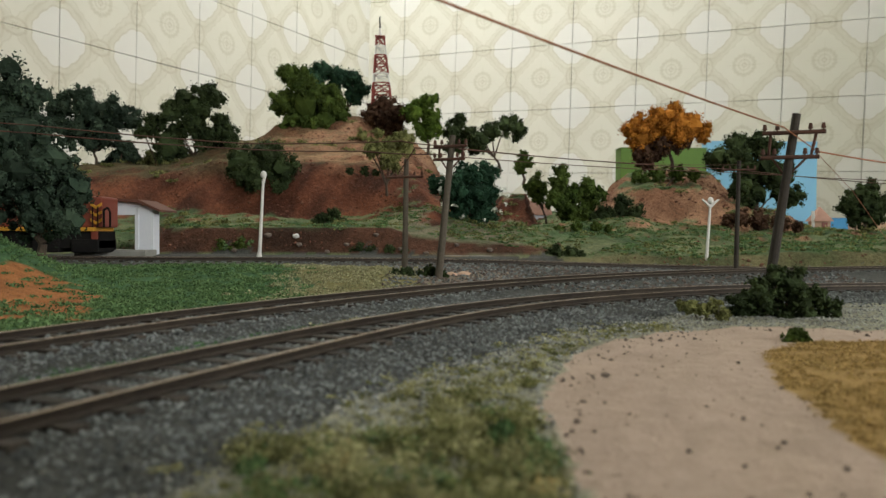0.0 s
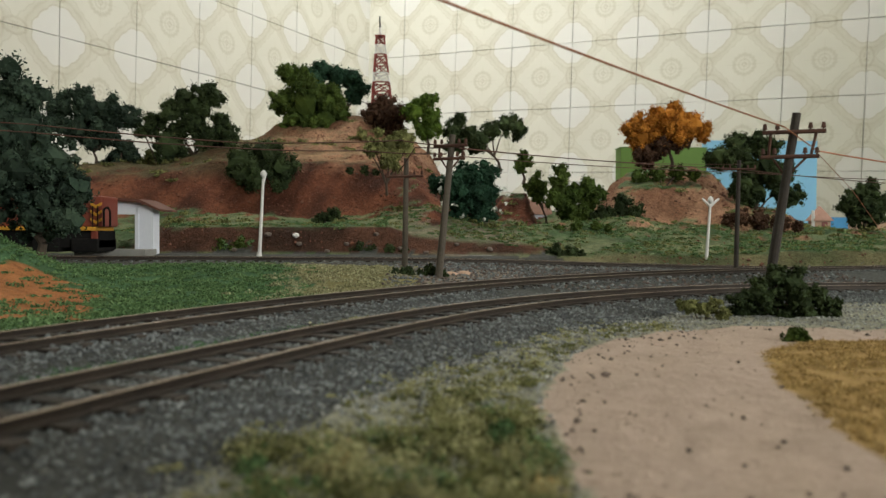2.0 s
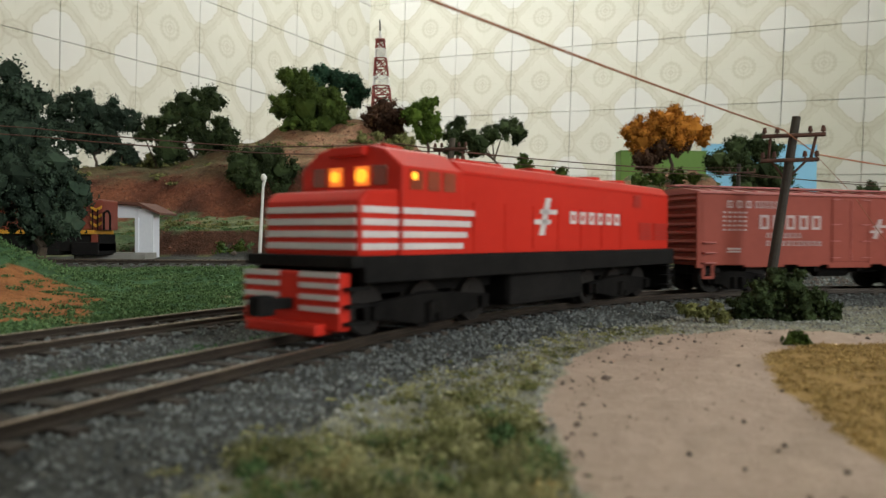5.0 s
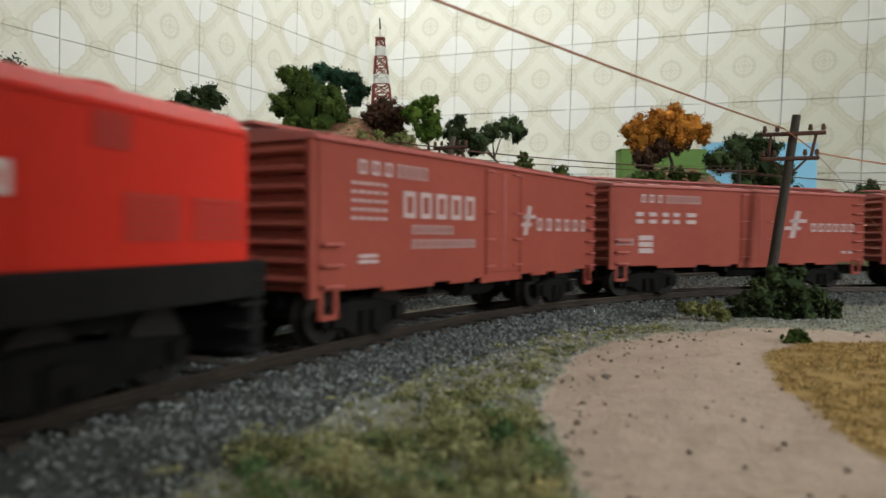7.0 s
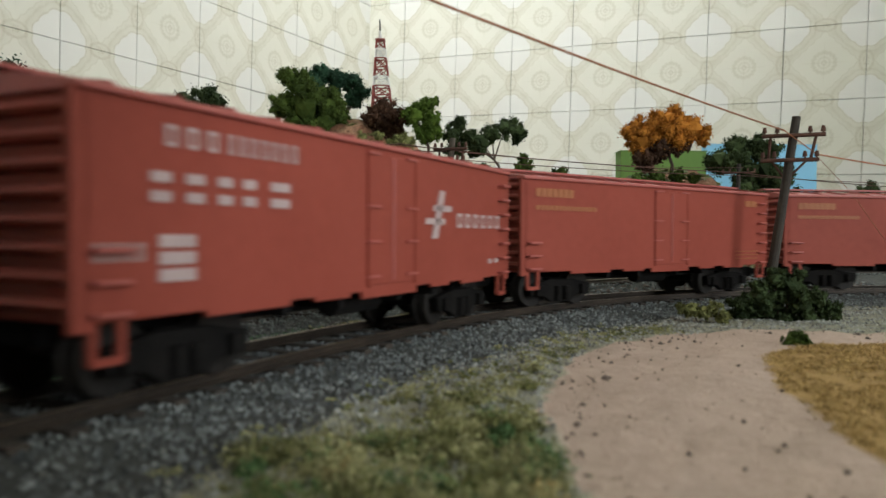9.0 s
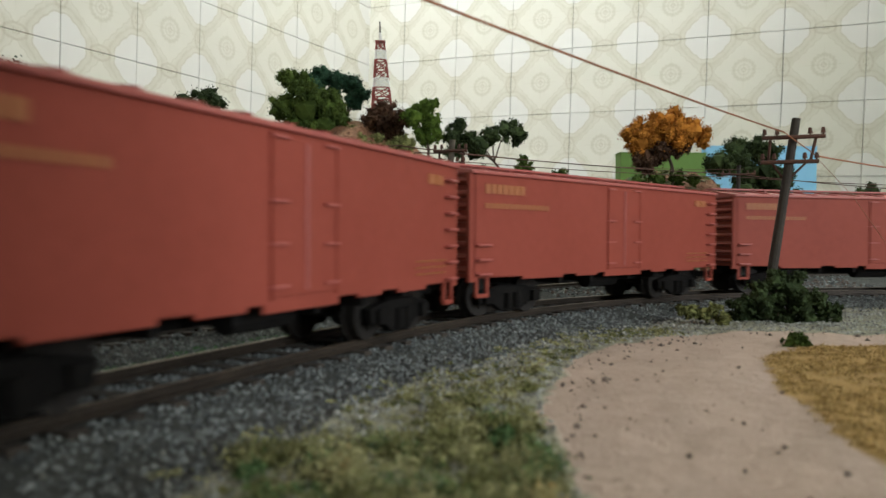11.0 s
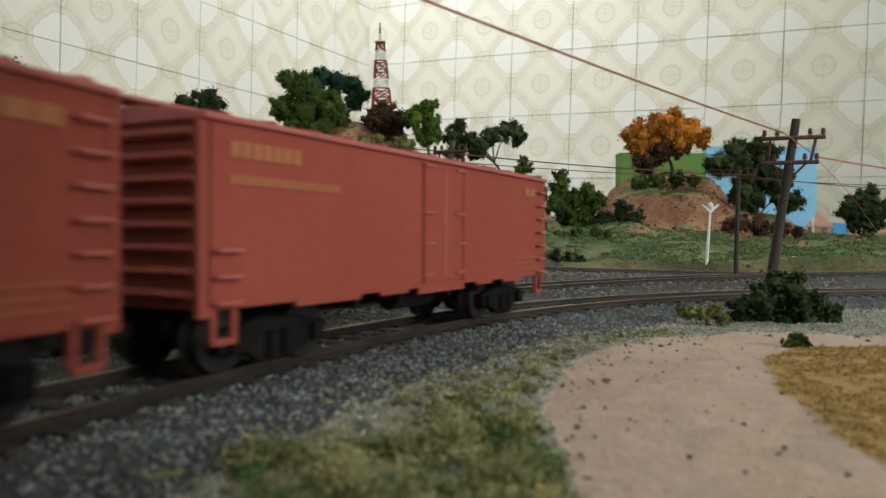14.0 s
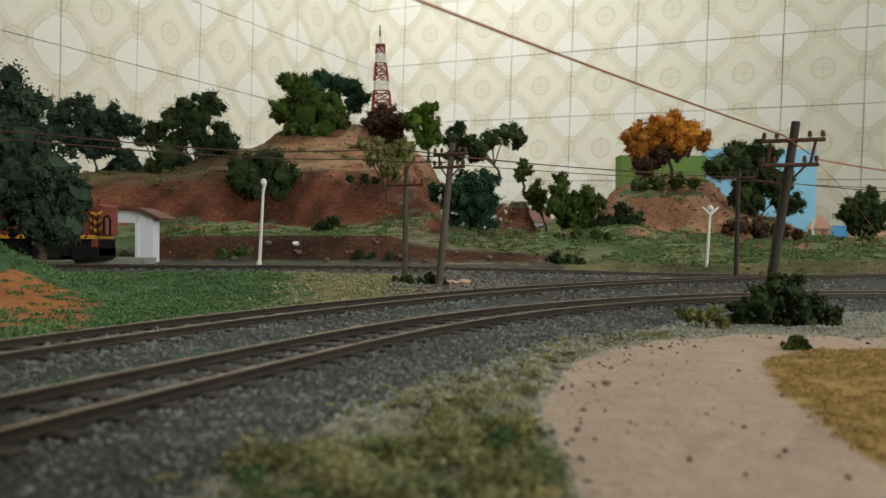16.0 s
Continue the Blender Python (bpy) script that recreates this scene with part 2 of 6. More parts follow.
def soup(name, verts, faces, mats, index=None):
    me = bpy.data.meshes.new(name)
    me.from_pydata([tuple(v) for v in verts], [], faces)
    for mt in (mats if isinstance(mats, (list, tuple)) else [mats]):
        me.materials.append(mt)
    if index is not None:
        me.polygons.foreach_set("material_index", index)
    me.update()
    return new(name, me)


def add_box(bm, x0, x1, y0, y1, z0, z1, bevel=0.0, mat=0, m=None):
    made = bmesh.ops.create_cube(bm, size=1.0)["verts"]
    for v in made:
        v.co = Vector((x0 if v.co.x < 0 else x1, y0 if v.co.y < 0 else y1, z0 if v.co.z < 0 else z1))
    faces = {f for v in made for f in v.link_faces}
    for f in faces:
        f.material_index = mat
    if bevel:
        edges = {e for v in made for e in v.link_edges}
        out = bmesh.ops.bevel(bm, geom=list(edges), offset=bevel, segments=2, affect="EDGES", profile=0.6)
        made = list({v for f in out["faces"] for v in f.verts} | {v for v in made if v.is_valid})
    if m is not None:
        bmesh.ops.transform(bm, matrix=m, verts=made)
    return made


def boxed(*args, **kw):
    bm = bmesh.new()
    add_box(bm, *args, **kw)
    return bm


def add_rod(bm, a, b, ra, rb=None, sides=8, mat=0):
    a, b = Vector(a), Vector(b)
    d = b - a
    made = bmesh.ops.create_cone(bm, cap_ends=True, segments=sides, radius1=ra, radius2=ra if rb is None else rb, depth=d.length)["verts"]
    m = Matrix.Translation((a + b) / 2) @ d.to_track_quat("Z", "Y").to_matrix().to_4x4()
    bmesh.ops.transform(bm, matrix=m, verts=made)
    for v in made:
        for f in v.link_faces:
            f.material_index = mat
    return made


def rod(a, b, ra, rb=None, sides=8):
    bm = bmesh.new()
    add_rod(bm, a, b, ra, rb, sides)
    return bm


def prism(profile, x0, x1, bevel=0.0):
    """A profile in the y-z plane drawn out along x."""
    bm = bmesh.new()
    n = len(profile)
    lo = [bm.verts.new((x0, y, z)) for y, z in profile]
    hi = [bm.verts.new((x1, y, z)) for y, z in profile]
    bm.faces.new(lo[::-1])
    bm.faces.new(hi)
    for i in range(n):
        bm.faces.new((lo[i], lo[(i + 1) % n], hi[(i + 1) % n], hi[i]))
    bmesh.ops.recalc_face_normals(bm, faces=bm.faces)
    if bevel:
        bmesh.ops.bevel(bm, geom=list(bm.edges), offset=bevel, segments=2, affect="EDGES", profile=0.6)
    return bm


def outline_prism(profile, y0, y1, bevel=0.0):
    """A profile in the x-z plane drawn out along y."""
    bm = prism([(x, z) for x, z in profile], y0, y1, bevel)
    for v in bm.verts:
        v.co = Vector((v.co.y, v.co.x, v.co.z))
    bmesh.ops.recalc_face_normals(bm, faces=bm.faces)
    return bm


# ---- plan of the layout ----
def main_line():
    """The main line: a sharp curve easing into a broad one, with straight ends; place and heading by length."""
    step = 0.005
    n = 540
    s = -1.15 + step * np.arange(n)
    w = np.clip((s + 0.015) / 0.10 + 0.5, 0, 1)
    bend = (0.7495 + (3.4699 - 0.7495) * w) * (s > -0.36) * (s < 0.50)
    h = np.concatenate([[0], np.cumsum((bend[1:] + bend[:-1]) / 2 * step)])
    h = h - np.interp(0, s, h) + 0.5263
    x = np.concatenate([[0], np.cumsum((np.sin(h[1:]) + np.sin(h[:-1])) / 2 * step)])
    y = np.concatenate([[0], np.cumsum((np.cos(h[1:]) + np.cos(h[:-1])) / 2 * step)])
    return s, x - np.interp(0, s, x) - 0.00755, y - np.interp(0, s, y) + 0.19751, h


LINE = main_line()


def on_line(s):
    return tuple(float(np.interp(s, LINE[0], v)) for v in LINE[1:])


OUTER = (0.525, -0.0885, 0.659)
RAIL_Z = 0.0045
BACK_LINE = ((-0.3808, 0.4000, 0.0119), (-0.2644, 0.4550, 0.0104), (-0.1704, 0.4750, 0.0100), (-0.1031, 0.4900, 0.0096), (-0.0314, 0.5050, 0.0092), (0.0061, 0.5100, 0.0085), (0.0443, 0.5150, 0.0080), (0.0841, 0.5250, 0.0066), (0.1242, 0.5300, 0.0054), (0.1651, 0.5350, 0.0043), (0.2067, 0.5400, 0.0036), (0.3166, 0.5500, 0.0018), (0.6297, 0.5600, -0.0012))
ROWS = (
    (0.44, ((-0.581, 0.0057), (-0.359, 0.0056), (-0.210, 0.0061), (-0.032, 0.0033), (0.160, -0.0010), (0.383, -0.0020), (0.582, -0.0024))),
    (0.5, ((-0.581, 0.0062), (-0.210, 0.0067), (0.160, 0.0038), (0.383, 0.0012), (0.582, -0.0004))),
    (0.545, ((-0.581, 0.0080), (-0.359, 0.0100), (-0.210, 0.0102), (-0.062, 0.0099), (0.160, 0.0086), (0.309, 0.0051), (0.581, 0.0045))),
    (0.565, ((-0.581, 0.0103), (-0.470, 0.0128), (-0.374, 0.0215), (-0.359, 0.0287), (-0.248, 0.0295), (-0.070, 0.0302), (-0.048, 0.0261), (0.012, 0.0209), (0.130, 0.0184), (0.160, 0.0122), (0.234, 0.0145), (0.345, 0.0095), (0.457, 0.0133), (0.581, 0.0141))),
    (0.66, ((-0.581, 0.0150), (-0.470, 0.0301), (-0.359, 0.0330), (-0.166, 0.0343), (-0.077, 0.0381), (-0.018, 0.0457), (0.004, 0.0356), (0.086, 0.0325), (0.160, 0.0304), (0.256, 0.0274), (0.345, 0.0214), (0.581, 0.0229))),
    (0.74, ((-0.581, 0.0191), (-0.470, 0.0415), (-0.396, 0.0408), (-0.248, 0.0388), (-0.107, 0.0400), (-0.063, 0.0490), (-0.018, 0.0492), (0.056, 0.0369), (0.123, 0.0334), (0.219, 0.0383), (0.256, 0.0385), (0.308, 0.0316), (0.375, 0.0319), (0.478, 0.0269), (0.581, 0.0263))),
    (0.8, ((-0.581, 0.0688), (-0.462, 0.0854), (-0.359, 0.0907), (-0.270, 0.1000), (-0.196, 0.1021), (-0.107, 0.0979), (-0.033, 0.0776), (-0.003, 0.0570), (0.056, 0.0426), (0.078, 0.0646), (0.108, 0.0647), (0.121, 0.0370), (0.204, 0.0374), (0.226, 0.0701), (0.278, 0.0774), (0.337, 0.0765), (0.374, 0.0620), (0.404, 0.0532), (0.456, 0.0417), (0.486, 0.0300), (0.581, 0.0269))),
    (0.92, ((-0.581, 0.0854), (-0.462, 0.1051), (-0.359, 0.1105), (-0.270, 0.1307), (-0.107, 0.1303), (-0.041, 0.1124), (-0.003, 0.0719), (0.071, 0.0689), (0.108, 0.0725), (0.123, 0.0406), (0.208, 0.0629), (0.218, 0.0800), (0.240, 0.0985), (0.270, 0.1054), (0.322, 0.1044), (0.352, 0.0944), (0.370, 0.0775), (0.396, 0.0593), (0.456, 0.0474), (0.486, 0.0319), (0.581, 0.0270))),
    (1.02, ((-0.581, 0.0843), (-0.359, 0.1084), (-0.262, 0.1369), (-0.244, 0.1505), (-0.218, 0.1732), (-0.167, 0.1803), (-0.107, 0.1807), (-0.063, 0.1630), (-0.019, 0.1332), (0.011, 0.0769), (0.219, 0.0368), (0.581, 0.0256))),
    (1.12, ((-0.581, 0.0735), (-0.262, 0.1171), (-0.211, 0.1671), (-0.107, 0.1678), (-0.018, 0.0941), (0.219, 0.0337), (0.581, 0.0247))),
    (1.35, ((-0.581, 0.0132), (0.581, 0.0194))),
)
rng = np.random.default_rng(7)


def lumpy(x, y, scale, seed=0.0):
    """Smooth unevenness between -1 and 1, from summed waves."""
    out = np.zeros_like(x)
    for i, (ax, ay, k) in enumerate(((1.0, 0.3, 1.0), (-0.4, 1.1, 1.0), (1.7, -1.3, 0.6), (0.8, 2.1, 0.5), (-2.9, 1.4, 0.35), (3.1, 3.3, 0.25), (-5.2, 2.7, 0.18), (4.4, -6.1, 0.15))):
        out += k * np.sin((ax * x + ay * y) / scale + i * 2.3 + seed)
    return out / 2.6


def profile_z(x, y):
    """Height of the scenery behind the curve, from cross-sections at a few depths."""
    b = x / np.maximum(y, 0.05)
    depths = [d for d, _ in ROWS]
    tables = [np.interp(b, [q[0] for q in row], [q[1] for q in row]) for _, row in ROWS]
    out = np.where(y <= depths[0], tables[0], tables[-1])
    for i in range(len(ROWS) - 1):
        k = (y - depths[i]) / (depths[i + 1] - depths[i])
        s = np.clip(k, 0, 1)
        s = s * s * (3 - 2 * s) * 0.5 + s * 0.5
        out = np.where((k >= 0) & (k < 1), tables[i] + (tables[i + 1] - tables[i]) * s, out)
    return out


def off_main(x, y):
    """Distance from the main line's middle, positive on the inside of its curve."""
    shape = x.shape
    x, y = x.ravel(), y.ravel()
    out = np.empty(x.shape)
    lx, ly, lh = LINE[1][::2], LINE[2][::2], LINE[3][::2]
    for i in range(0, len(x), 20000):
        dx, dy = x[i:i + 20000, None] - lx, y[i:i + 20000, None] - ly
        j = np.argmin(dx * dx + dy * dy, 1)
        k = np.arange(len(j))
        out[i:i + 20000] = dx[k, j] * np.cos(lh[j]) - dy[k, j] * np.sin(lh[j])
    return out.reshape(shape)


def off_track(x, y):
    """Distance from the nearest near track, from the back track, and signed from the main line."""
    a = off_main(x, y)
    o = np.abs(np.hypot(x - OUTER[0], y - OUTER[1]) - OUTER[2])
    o = np.where((y < 0.02) | (x > 0.45), 9.0, o)
    yb = np.interp(x, [p[0] for p in BACK_LINE], [p[1] for p in BACK_LINE])
    return np.minimum(np.abs(a), o), np.abs(y - yb), a


def back_z(x):
    return np.interp(x, [p[0] for p in BACK_LINE], [p[2] for p in BACK_LINE])


def height(x, y):
    x, y = np.asarray(x, float), np.asarray(y, float)
    near, back, main = off_track(x, y)
    z = lumpy(x, y, 0.012) * 0.0007 + lumpy(x, y, 0.004, 2.0) * 0.0003
    z = z + 0.032 * np.exp(-(((x + 0.222) / 0.05) ** 2 + ((y - 0.325) / 0.055) ** 2))
    z = z - 0.0015 * np.clip((near - 0.02) / 0.012, 0, 1)
    rough = lumpy(x, y, 0.03, 1.0) * 0.0045 + lumpy(x, y, 0.011, 4.0) * 0.0026 + lumpy(x, y, 0.0042, 8.0) * 0.0011
    far = profile_z(x, y) + rough * np.clip((y - 0.56) / 0.12, 0, 1)
    k = np.clip((y - 0.36) / 0.07, 0, 1)
    k = np.where(near < 0.02, k * np.clip((y - 0.40) / 0.15, 0, 1) ** 0.5, k)
    z = z + (far - z) * k * k * (3 - 2 * k)
    bed = np.clip((0.022 - back) / 0.008, 0, 1)
    z = z + (back_z(x) - 0.0026 - z) * bed
    bed = np.clip((0.019 - near) / 0.007, 0, 1)
    return z + (0.0021 - z) * bed


SAND = ((0.0150, -0.10), (0.0150, 0.0790), (0.0172, 0.132), (0.0300, 0.172), (0.0386, 0.189), (0.0600, 0.2130), (0.0855, 0.224), (0.12, 0.225), (0.20, 0.24), (0.30, 0.22), (0.45, 0.1), (0.45, -0.1))
OCHRE = ((0.0500, -0.10), (0.0540, 0.0981), (0.0600, 0.125), (0.0660, 0.153), (0.0760, 0.18), (0.0960, 0.1990), (0.14, 0.203), (0.24, 0.20), (0.40, 0.1), (0.40, -0.1))


def within(poly, x, y):
    hit = np.zeros(x.shape, bool)
    n = len(poly)
    for i in range(n):
        (xa, ya), (xb, yb) = poly[i], poly[(i + 1) % n]
        cross = ((ya > y) != (yb > y)) & (x < (xb - xa) * (y - ya) / (yb - ya + 1e-12) + xa)
        hit ^= cross
    return hit


def soil(x, y, z, steep):
    """Base colour and grit of the ground by what is glued down there; red earth browner low down, paler high up."""
    jx, jy = lumpy(x, y, 0.0045, 3.0) * 0.0022, lumpy(x, y, 0.0052, 5.0) * 0.0022
    near, back, main = off_track(x, y)
    inner = main > 0
    n1, n2 = lumpy(x, y, 0.02, 1.0), lumpy(x, y, 0.007, 2.0)
    col = np.empty(x.shape + (3,))
    grit = np.ones(x.shape)
    col[:] = (0.065, 0.068, 0.063)
    m = inner & (near > 0.028 + 0.004 * n1)
    col[m] = (0.25, 0.25, 0.185)
    m = within(SAND, x + jx, y + jy) & inner & (near > 0.03)
    col[m] = (0.385, 0.300, 0.240)
    grit[m] = 0.5
    m = within(OCHRE, x + jx, y + jy) & inner & (near > 0.03)
    col[m] = (0.34, 0.225, 0.085)
    grit[m] = 0.8
    out = ~inner & (near > 0.020 + 0.003 * n2) & (y < 0.5)
    b = x / np.maximum(y, 0.05)
    green = out & (b < -0.19 + 0.04 * n1)
    col[green] = (0.055, 0.12, 0.05)
    straw = out & (b >= -0.19 + 0.04 * n1) & (b < -0.03)
    col[straw] = (0.19, 0.175, 0.075)
    orange = out & (x > -0.27 + 0.02 * n1) & (b < -0.475 + 0.035 * n2) & (z < 0.0125 + 0.002 * n1) & (y > 0.235 + 0.012 * n1) & (y < 0.32)
    col[orange] = (0.30, 0.125, 0.045)
    out = ~inner & (b >= -0.03) & (b < 0.10) & (y < 0.47) & (near > 0.02)
    col[out] = (0.20, 0.165, 0.13)
    m = (back < 0.024 + 0.004 * n2) & (y > 0.38)
    col[m] = (0.062, 0.060, 0.052)
    deep = y > 0.545 - 0.008 * n2
    mix = np.clip(0.5 + 0.9 * n1 + 0.4 * n2, 0, 1)[..., None]
    turf = np.array((0.060, 0.100, 0.042)) * (1 - mix) + np.array((0.145, 0.165, 0.080)) * mix
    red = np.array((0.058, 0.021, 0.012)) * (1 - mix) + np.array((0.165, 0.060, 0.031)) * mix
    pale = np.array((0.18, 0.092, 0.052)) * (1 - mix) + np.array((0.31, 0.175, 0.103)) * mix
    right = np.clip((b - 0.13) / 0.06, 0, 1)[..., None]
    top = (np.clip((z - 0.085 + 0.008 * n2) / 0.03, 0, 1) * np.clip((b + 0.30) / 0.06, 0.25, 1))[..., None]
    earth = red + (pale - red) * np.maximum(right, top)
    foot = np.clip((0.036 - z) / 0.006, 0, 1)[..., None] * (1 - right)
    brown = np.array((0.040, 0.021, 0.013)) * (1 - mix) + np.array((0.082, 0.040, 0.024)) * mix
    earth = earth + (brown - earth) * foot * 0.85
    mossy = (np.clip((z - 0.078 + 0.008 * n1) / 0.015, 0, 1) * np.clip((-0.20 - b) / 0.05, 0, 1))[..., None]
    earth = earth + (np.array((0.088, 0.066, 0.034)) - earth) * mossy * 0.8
    s = np.clip((steep - 0.42 + 0.12 * n2) / 0.15, 0, 1)
    s = np.where((z > 0.075) & (b < 0.12), np.maximum(s, 0.75), s)[..., None]
    s = np.where((b > 0.15) & (y < 0.63), s[..., 0] * 0.25, s[..., 0])[..., None]
    dusty = (np.clip((b + 0.075) / 0.03, 0, 1) * np.clip((0.115 - b) / 0.03, 0, 1) * np.clip(0.75 + 0.5 * n2, 0, 1))[..., None]
    turf = turf + (np.array((0.165, 0.145, 0.098)) - turf) * dusty
    hill = turf + (earth - turf) * s
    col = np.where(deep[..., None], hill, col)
    return col, np.where(deep, 1.35, grit)


def spread(lo, hi, centre, soft, n):
    a, b = math.asinh((lo - centre) / soft), math.asinh((hi - centre) / soft)
    return centre + soft * np.sinh(np.linspace(a, b, n))


def build_ground():
    xs = spread(-1.15, 1.25, 0.01, 0.10, 420)
    ys = np.concatenate([np.linspace(-1.1, 0.03, 40)[:-1], spread(0.03, 0.50, 0.10, 0.10, 260), np.linspace(0.502, 1.38, 230)])
    X, Y = np.meshgrid(xs, ys)
    Z = height(X, Y)
    gy = np.gradient(Z, axis=0) / np.gradient(Y, axis=0)
    gx = np.gradient(Z, axis=1) / np.gradient(X, axis=1)
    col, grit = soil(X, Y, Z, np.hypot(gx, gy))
    nx, ny = len(xs), len(ys)
    ids = np.arange(nx * ny).reshape(ny, nx)
    quads = np.stack([ids[:-1, :-1], ids[:-1, 1:], ids[1:, 1:], ids[1:, :-1]], -1).reshape(-1, 4)
    fx, fy = X.ravel()[quads].mean(1), Y.ravel()[quads].mean(1)
    dr = (fx + 0.2115) * -0.4498 + (fy - 2.0356) * -0.8931
    dl = (fx + 0.2115) * 0.8931 + (fy - 2.0356) * -0.4498
    quads = quads[(dr > 0.03) & (dl > 0.03)]
    ob = soup("ground", np.stack([X.ravel(), Y.ravel(), Z.ravel()], -1), [tuple(int(i) for i in q) for q in quads], GROUND)
    me = ob.data
    a = me.attributes.new("soil", "FLOAT_COLOR", "POINT")
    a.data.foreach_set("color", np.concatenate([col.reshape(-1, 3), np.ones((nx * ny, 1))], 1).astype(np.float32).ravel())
    g = me.attributes.new("grit", "FLOAT", "POINT")
    g.data.foreach_set("value", grit.astype(np.float32).ravel())
    for p in me.polygons:
        p.use_smooth = True
    tagged(ob, "model railway scenery ground with sand, turf and red earth hills", "ground", kind="structure")


build_ground()

# ---- the room: tiled corner, plain walls, floor, ceiling ----
LEAN = Matrix.Translation((0, 0, 0.0262)) @ pose(0, 0, 0, 0.515, 1.323, 0)
CORNER = Vector((-0.2115, 2.0356, 0))
SEAM = 0.4309
YAW = -26.73
T = 0.15


def tile_mesh(u0, u1):
    """One tile, or a cut piece of one, with its face towards -y and softened edges."""
    bm = boxed(u0, u1, -0.004, 0.0, -T / 2 + 0.0005, T / 2 - 0.0005, bevel=0.0009)
    me = bpy.data.meshes.new("tile")
    bm.to_mesh(me)
    bm.free()
    me.materials.append(TILE)
    return me


def tiled_wall(name, turn, first, columns, side, label):
    wall_m = LEAN @ Matrix.Translation(CORNER) @ pose(0, 0, 0, 0, 0, turn)
    span = (0.0, 3.2) if side > 0 else (-3.2, 0.0)
    if side < 0:
        span = (span[0], span[1] + 0.12)
    bm = boxed(span[0], span[1], 0.0, 0.12, -0.85, 1.75)
    wall = put(name, bm, GROUT)
    wall.matrix_basis = wall_m
    tagged(wall, label, "wall", kind="structure")
    whole = tile_mesh(-T / 2 + 0.0005, T / 2 - 0.0005)
    cut = T - first
    piece = tile_mesh(-T / 2 + cut, T / 2 - 0.0005) if side > 0 else tile_mesh(-T / 2 + 0.0005, T / 2 - cut)
    for c in range(columns):
        for r in range(-4, 3):
            ob = new("tile", piece if c == 0 else whole)
            ob.parent = wall
            along = first - T / 2 + c * T
            ob.matrix_basis = pose(side * along + random.uniform(-1, 1) * 0.0003, -random.random() * 0.0006, SEAM + T / 2 + r * T,
                                   random.uniform(-0.15, 0.15), random.uniform(-0.12, 0.12), random.uniform(-0.15, 0.15))
    return wall


# ---- tracks ----
def sweep(points, across, mats):
    """A profile (sideways, up) swept along points that carry place and heading; returns a bmesh."""
    bm = bmesh.new()
    rings = []
    for (x, y, z), h in points:
        n = Vector((math.cos(h), math.sin(h), 0))
        rings.append([bm.verts.new(Vector((x, y, z)) + n * a + Vector((0, 0, b))) for a, b in across])
    k = len(across)
    for i in range(len(rings) - 1):
        for j in range(k):
            f = bm.faces.new((rings[i][j], rings[i][(j + 1) % k], rings[i + 1][(j + 1) % k], rings[i + 1][j]))
            f.material_index = mats[j]
    bmesh.ops.recalc_face_normals(bm, faces=bm.faces)
    return bm


RAIL_PROFILE = ((-0.0009, -0.0018), (0.0009, -0.0018), (0.0009, -0.0015), (0.0003, -0.0012), (0.0003, -0.0007),
                (0.00045, -0.0005), (0.00045, -0.00008), (0.00036, 0.0), (-0.00036, 0.0), (-0.00045, -0.00008), (-0.00045, -0.0005),
                (-0.0003, -0.0007), (-0.0003, -0.0012), (-0.0009, -0.0015))
RAIL_MATS = (0, 0, 0, 0, 0, 0, 1, 1, 1, 0, 0, 0, 0, 0)


def tie_mesh():
    bm = boxed(-0.0126, 0.0126, -0.0015, 0.0015, -0.002, 0.0, bevel=0.0002)
    me = bpy.data.meshes.new("tie")
    bm.to_mesh(me)
    bm.free()
    me.materials.append(TIE)
    return me


TIE_MESH = tie_mesh()


def track(label, path, pitch):
    """path: a function of the length along it, giving place and the heading of its right-hand side."""
    base = thing("railway_track", pose(0, 0, 0), label, "railway track", "tracks of the layout", "structure")
    length, place = path
    n = int(length / 0.006)
    pts = [place(length * i / n) for i in range(n + 1)]
    for off in (-0.0083, 0.0083):
        line = [((x + off * math.cos(h), y + off * math.sin(h), z), h) for (x, y, z), h in pts]
        part("rail", sweep(line, RAIL_PROFILE, RAIL_MATS), [RAIL, RAIL_TOP], base, "rusty rail with a worn bright head")
    for i in range(int(length / pitch)):
        (x, y, z), h = place((i + 0.5) * pitch)
        ob = new("tie", TIE_MESH)
        ob.parent = base
        ob.matrix_basis = pose(x, y, z - 0.0018 + random.uniform(-0.0001, 0.0001), 0, 0, math.degrees(h) + random.uniform(-2, 2))
    return base


def arc(circle, a0, a1):
    cx, cy, r = circle

    def place(s):
        a = a0 + s / r
        return (cx + r * math.cos(a), cy + r * math.sin(a), RAIL_Z), a
    return r * (a1 - a0), place


def main_path():
    def place(t):
        x, y, h = on_line(t - 1.14)
        return (x, y, RAIL_Z), -h
    return 2.66, place


